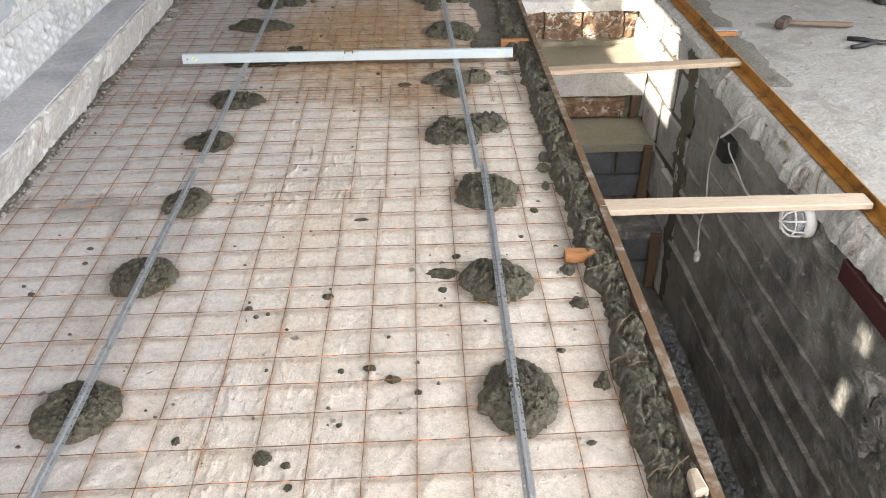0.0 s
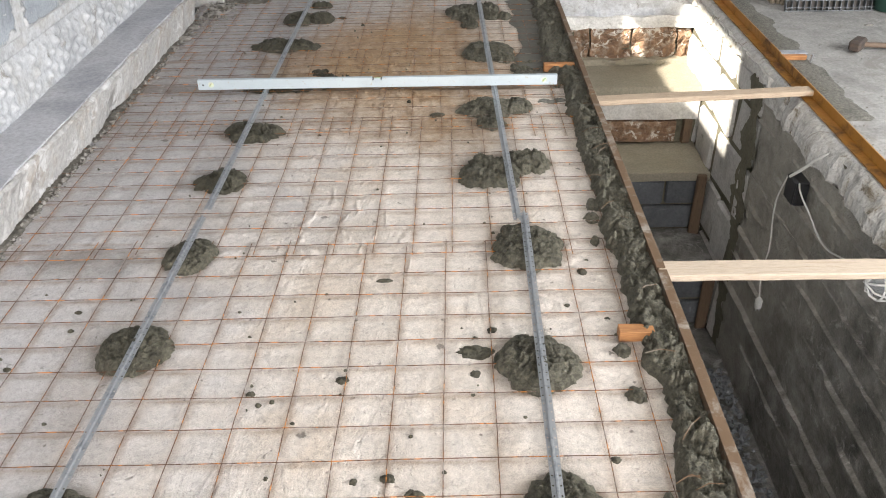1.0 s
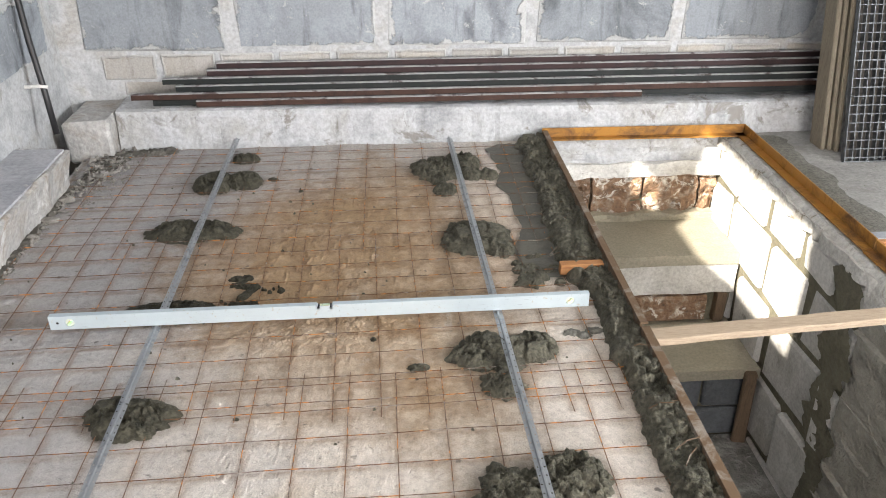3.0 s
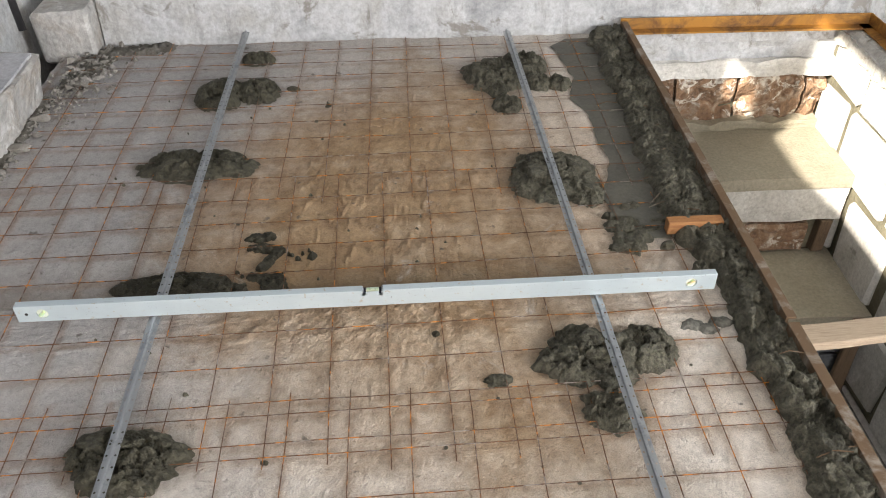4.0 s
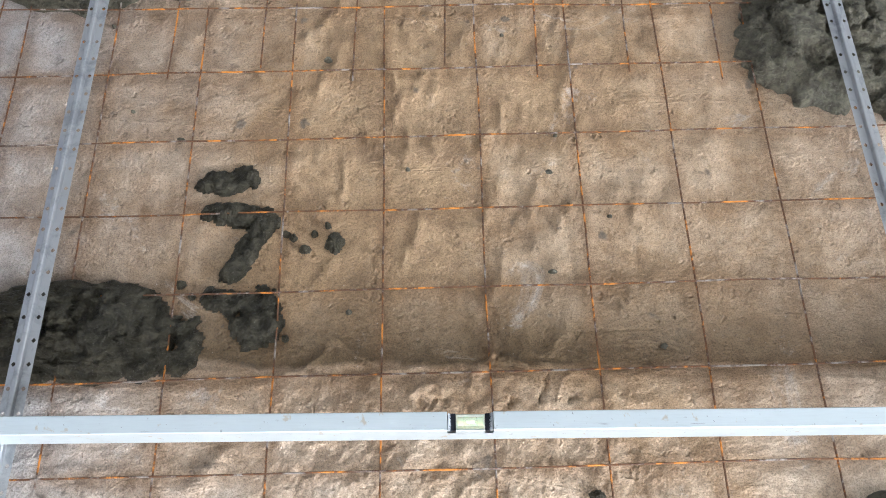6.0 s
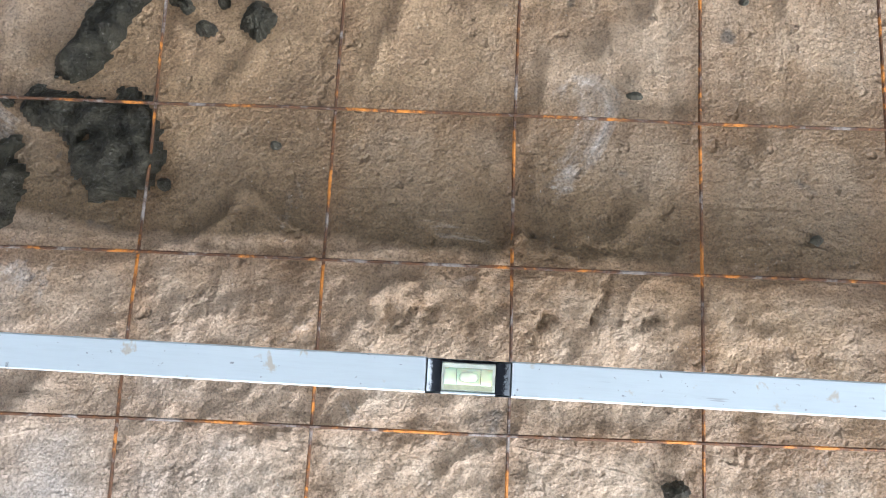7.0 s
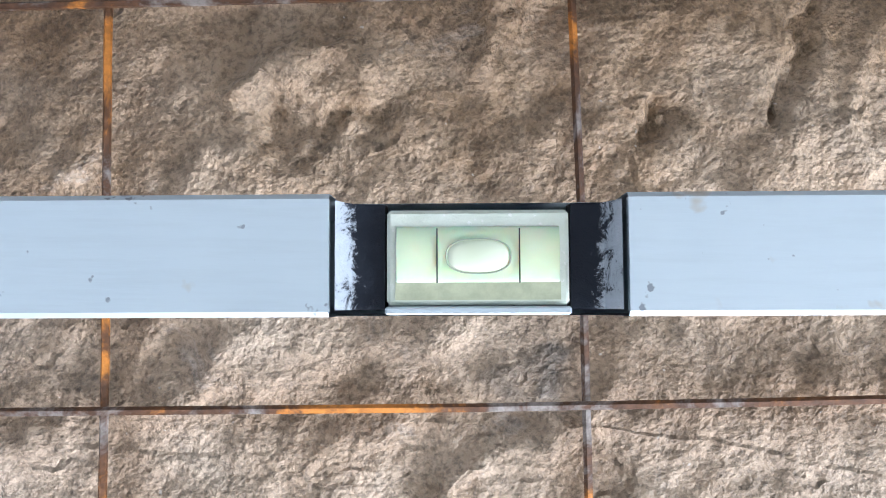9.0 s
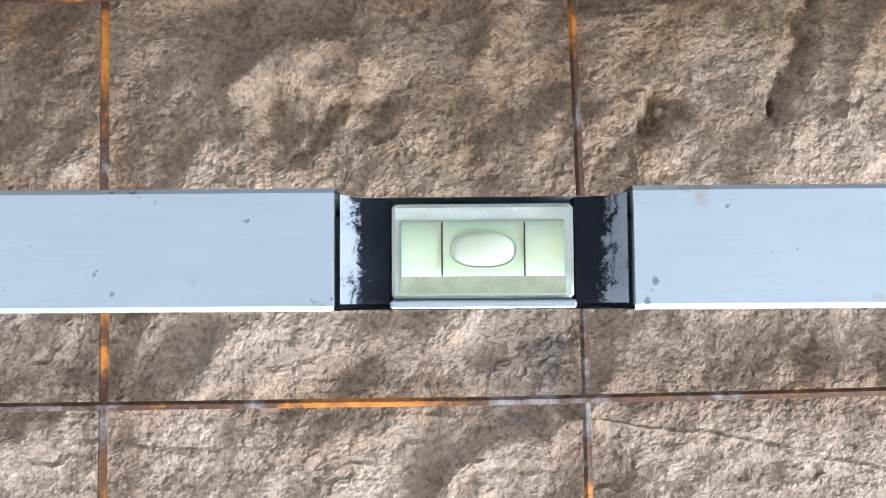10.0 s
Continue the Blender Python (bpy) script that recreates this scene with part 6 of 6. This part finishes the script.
for i in range(int(GW / 0.032) + 1):
    x = 0.032 * i
    part("bearing_bar", leaned(a_box(x, x + 0.0035, 0, 0.028, 0, GH)), GRATE, grate)
for j in range(int(GH / 0.036)):
    z = 0.012 + 0.036 * j
    part("cross_rod", leaned(a_box(-0.002, GW + 0.006, 0.001, 0.006, z, z + 0.004)), GRATE, grate)
part("edge_bar", leaned(a_box(-0.003, GW + 0.006, -0.001, 0.029, -0.004, -0.0005)), GRATE, grate)
for k, (x, y, w, tilt) in enumerate(((1.625, 5.02, 0.020, -0.5), (1.650, 5.01, 0.019, -0.2), (1.675, 4.99, 0.020, 0.1))):
    bm = a_box(0, w, 0, 0.10, 0, 1.35, bevel=0.004, jitter=0.003)
    bmesh.ops.transform(bm, matrix=Matrix.Translation((x, y, 0.006)) @ Matrix.Rotation(radians(tilt), 4, "Y") @ Matrix.Rotation(radians(-10 - k), 4, "X"), verts=bm.verts)
    sole("board", bm, BOARD, "weathered grey-brown board standing against the wall", "board", "boards standing at the wall")
# sheet added behind the grating so that its openings look dark
dark = a_box(0.03, GW, 0.05, 0.075, 0.0, 1.0, bevel=0.003)
sole("dark_sheet", leaned(dark), plain("dark_backing", (0.09, 0.08, 0.07), 0.8), "dark backing sheet added behind the grating", "board")

# corner of a blue plastic sheet hanging on the left wall
BLUE = plain("blue_plastic_sheet", (0.025, 0.07, 0.30), 0.4, 0, 0.25, 25)
sv, sf = [], []
for j in range(21):
    for i in range(25):
        u, v = i / 24, j / 20
        low = 0.625 - 0.105 * u + 0.02 * max(0.0, 1 - abs(u - 0.42) / 0.1)
        sv.append((WALL_L + 0.055 + 0.006 * math.sin(u * 19 + 2 * v) + 0.01 * fbm(u * 3, v * 3, 5), 4.20 + 0.49 * u, low + (0.90 - low) * v))
sf = [(j * 25 + i, j * 25 + i + 1, (j + 1) * 25 + i + 1, (j + 1) * 25 + i) for j in range(20) for i in range(24)]
sheet_ob = new("plastic_sheet", sheet_mesh("plastic_sheet", sv, sf, BLUE))
thick = sheet_ob.modifiers.new("thickness", "SOLIDIFY")
thick.thickness = 0.002
tagged(sheet_ob, "crumpled blue plastic sheet hung on the block wall", "plastic sheet")

# ---------------------------------------------------------------- tools on the floor beside the pit
hammer = thing("sledge_hammer", "worn club hammer with a rusty head and wooden handle", "hammer", (1.8, 4.25, 0.01))
HM = Matrix.Translation((1.775, 4.262, 0.035)) @ Matrix.Rotation(radians(-2), 4, "Z")
head = a_box(-0.026, 0.03, -0.052, 0.048, -0.026, 0.026, bevel=0.010)
bmesh.ops.transform(head, matrix=HM @ Matrix.Rotation(radians(-38), 4, "Z"), verts=head.verts)
part("head", head, IRON, hammer)
hd = tube(bmesh.new(), [(0.0, 0, 0), (0.06, 0.0, -0.004), (0.2, 0.0, -0.011), (0.33, 0.0, -0.015), (0.36, 0, -0.015)], [0.011, 0.012, 0.014, 0.016, 0.012], 10)
bmesh.ops.transform(hd, matrix=HM, verts=hd.verts)
part("handle", hd, HANDLE_WOOD, hammer, smooth=True)
pl = thing("pliers", "black pliers lying open on the concrete", "pliers", (2.08, 3.98, 0.01))
part("arm", tube(bmesh.new(), [(1.985, 3.925, 0.016), (2.06, 3.945, 0.018), (2.13, 3.985, 0.018), (2.19, 4.0, 0.016)], [0.011, 0.013, 0.009, 0.006], 8), BLACK, pl, smooth=True)
part("arm", tube(bmesh.new(), [(2.02, 4.055, 0.016), (2.08, 4.03, 0.018), (2.13, 3.985, 0.020), (2.20, 3.96, 0.016)], [0.011, 0.013, 0.009, 0.006], 8), BLACK, pl, smooth=True)
part("pivot", tube(bmesh.new(), [(2.13, 3.985, 0.006), (2.13, 3.985, 0.030)], 0.008, 10), IRON, pl)
bucket = thing("green_bucket", "dark green bucket standing on the concrete", "bucket", (2.20, 4.86, 0.01))
bk = bmesh.new()
tube(bk, [(2.20, 4.88, 0.008), (2.20, 4.88, 0.012), (2.20, 4.88, 0.20)], [0.075, 0.08, 0.10], 24)
part("body", bk, GREEN_PAINT, bucket, smooth=True)
jar = thing("glass_jar", "dusty glass jar on the concrete beside the bucket", "jar", (2.36, 4.78, 0.01))
part("body", tube(bmesh.new(), [(2.36, 4.78, 0.008), (2.36, 4.78, 0.014), (2.36, 4.78, 0.12), (2.36, 4.78, 0.145), (2.36, 4.78, 0.165)], [0.045, 0.05, 0.05, 0.036, 0.036], 18), glass, jar, smooth=True)
crate = thing("black_box", "black plastic tool box on the concrete", "tool box", (2.6, 4.75, 0.01))
part("body", a_box(2.46, 2.80, 4.62, 4.86, 0.008, 0.16, bevel=0.008), BLACK, crate)
part("lid", a_box(2.45, 2.81, 4.61, 4.87, 0.1605, 0.19, bevel=0.006), BLACK, crate)

# dark strips stand for the curb foot's shadow gap; dark debris in the corner
for k, (y0, y1) in enumerate(((1.2, 2.35), (2.5, 3.3), (3.38, 4.2), (4.25, 4.85))):
    splat("gap_and_debris_line", [(-1.486, y0, -1.482, y1, 0.022)], 0.012, 20.0 + k, DEBRIS_AND_GAP, "dark strip for the shadow gap along the curb's foot", "debris", "debris along the curb", 0.006)
splat("gap_and_debris_line", [(-1.42, 4.98, -1.38, 5.16, 0.05), (-1.38, 5.19, -1.18, 5.225, 0.035)], 0.016, 31.0, DEBRIS_AND_GAP, "dark dirt and rubble heaped in the room's corner", "debris", "debris along the curb", 0.006)
# crumbs: along the curb, in the corner, on the floor beside the pit
cv, cf = [], []


def crumb(x, y, z, r):
    q = Euler([random.uniform(0, 6.3) for _ in range(3)]).to_matrix()
    base = len(cv)
    for d in ((1, 0, 0), (-1, 0, 0), (0, 1, 0), (0, -1, 0), (0, 0, 1), (0, 0, -1)):
        v = q @ (Vector(d) * r * random.uniform(0.5, 1.2))
        cv.append((x + v.x, y + v.y, max(z - 0.003, z + v.z)))
    cf.extend([tuple(base + k for k in t) for t in ((0, 2, 4), (2, 1, 4), (1, 3, 4), (3, 0, 4), (2, 0, 5), (1, 2, 5), (3, 1, 5), (0, 3, 5))])


random.seed(21)
for i in range(420):
    crumb(-1.475 + abs(random.gauss(0, 0.018)), random.uniform(1.5, 5.2), 0.004, random.uniform(0.002, 0.012))
for i in range(420):
    crumb(-1.46 + abs(random.gauss(0, 0.07)), 4.95 + random.gauss(0, 0.15), 0.004, random.uniform(0.0015, 0.008))
for i in range(70):
    crumb(-1.40 + 0.6 * random.gauss(0, 0.08), 5.05 + random.gauss(0, 0.09), 0.008, random.uniform(0.006, 0.018))
for i in range(260):
    crumb(random.uniform(1.38, 2.5), random.uniform(2.0, 4.9), 0.008, random.uniform(0.001, 0.005))
for i in range(240):
    crumb(PIT_R + random.uniform(0.02, 0.15), random.uniform(1.8, 3.6), 0.010, random.uniform(0.001, 0.005))
for i in range(110):
    crumb(random.uniform(-1.4, 1.5), BACK + random.uniform(0.02, 0.05), 0.172, random.uniform(0.001, 0.004))
tagged(new("rubble", sheet_mesh("rubble", cv, cf, RUBBLE, False)), "scattered concrete crumbs and dust", "rubble", kind="stuff")
for i, (x, y, r) in enumerate(((-1.45, 4.72, 0.022), (-1.43, 4.62, 0.014), (-1.455, 4.55, 0.024), (-1.40, 4.95, 0.018), (-1.36, 4.99, 0.015), (-1.47, 4.42, 0.016), (-1.44, 5.05, 0.02), (1.98, 4.62, 0.018), (2.32, 4.42, 0.012))):
    bm = bmesh.new()
    bmesh.ops.create_icosphere(bm, subdivisions=1, radius=r)
    for v in bm.verts:
        k = 1 + 0.7 * fbm(v.co.x * 60, v.co.y * 60, v.co.z * 60 + i)
        v.co = Vector((x + v.co.x * 1.4 * k, y + v.co.y * k, max(-0.002, 0.3 * r + 0.5 * v.co.z * k)))
    sole("stone", bm, RUBBLE, "broken lump of grey concrete on the floor", "stone", "concrete lumps")
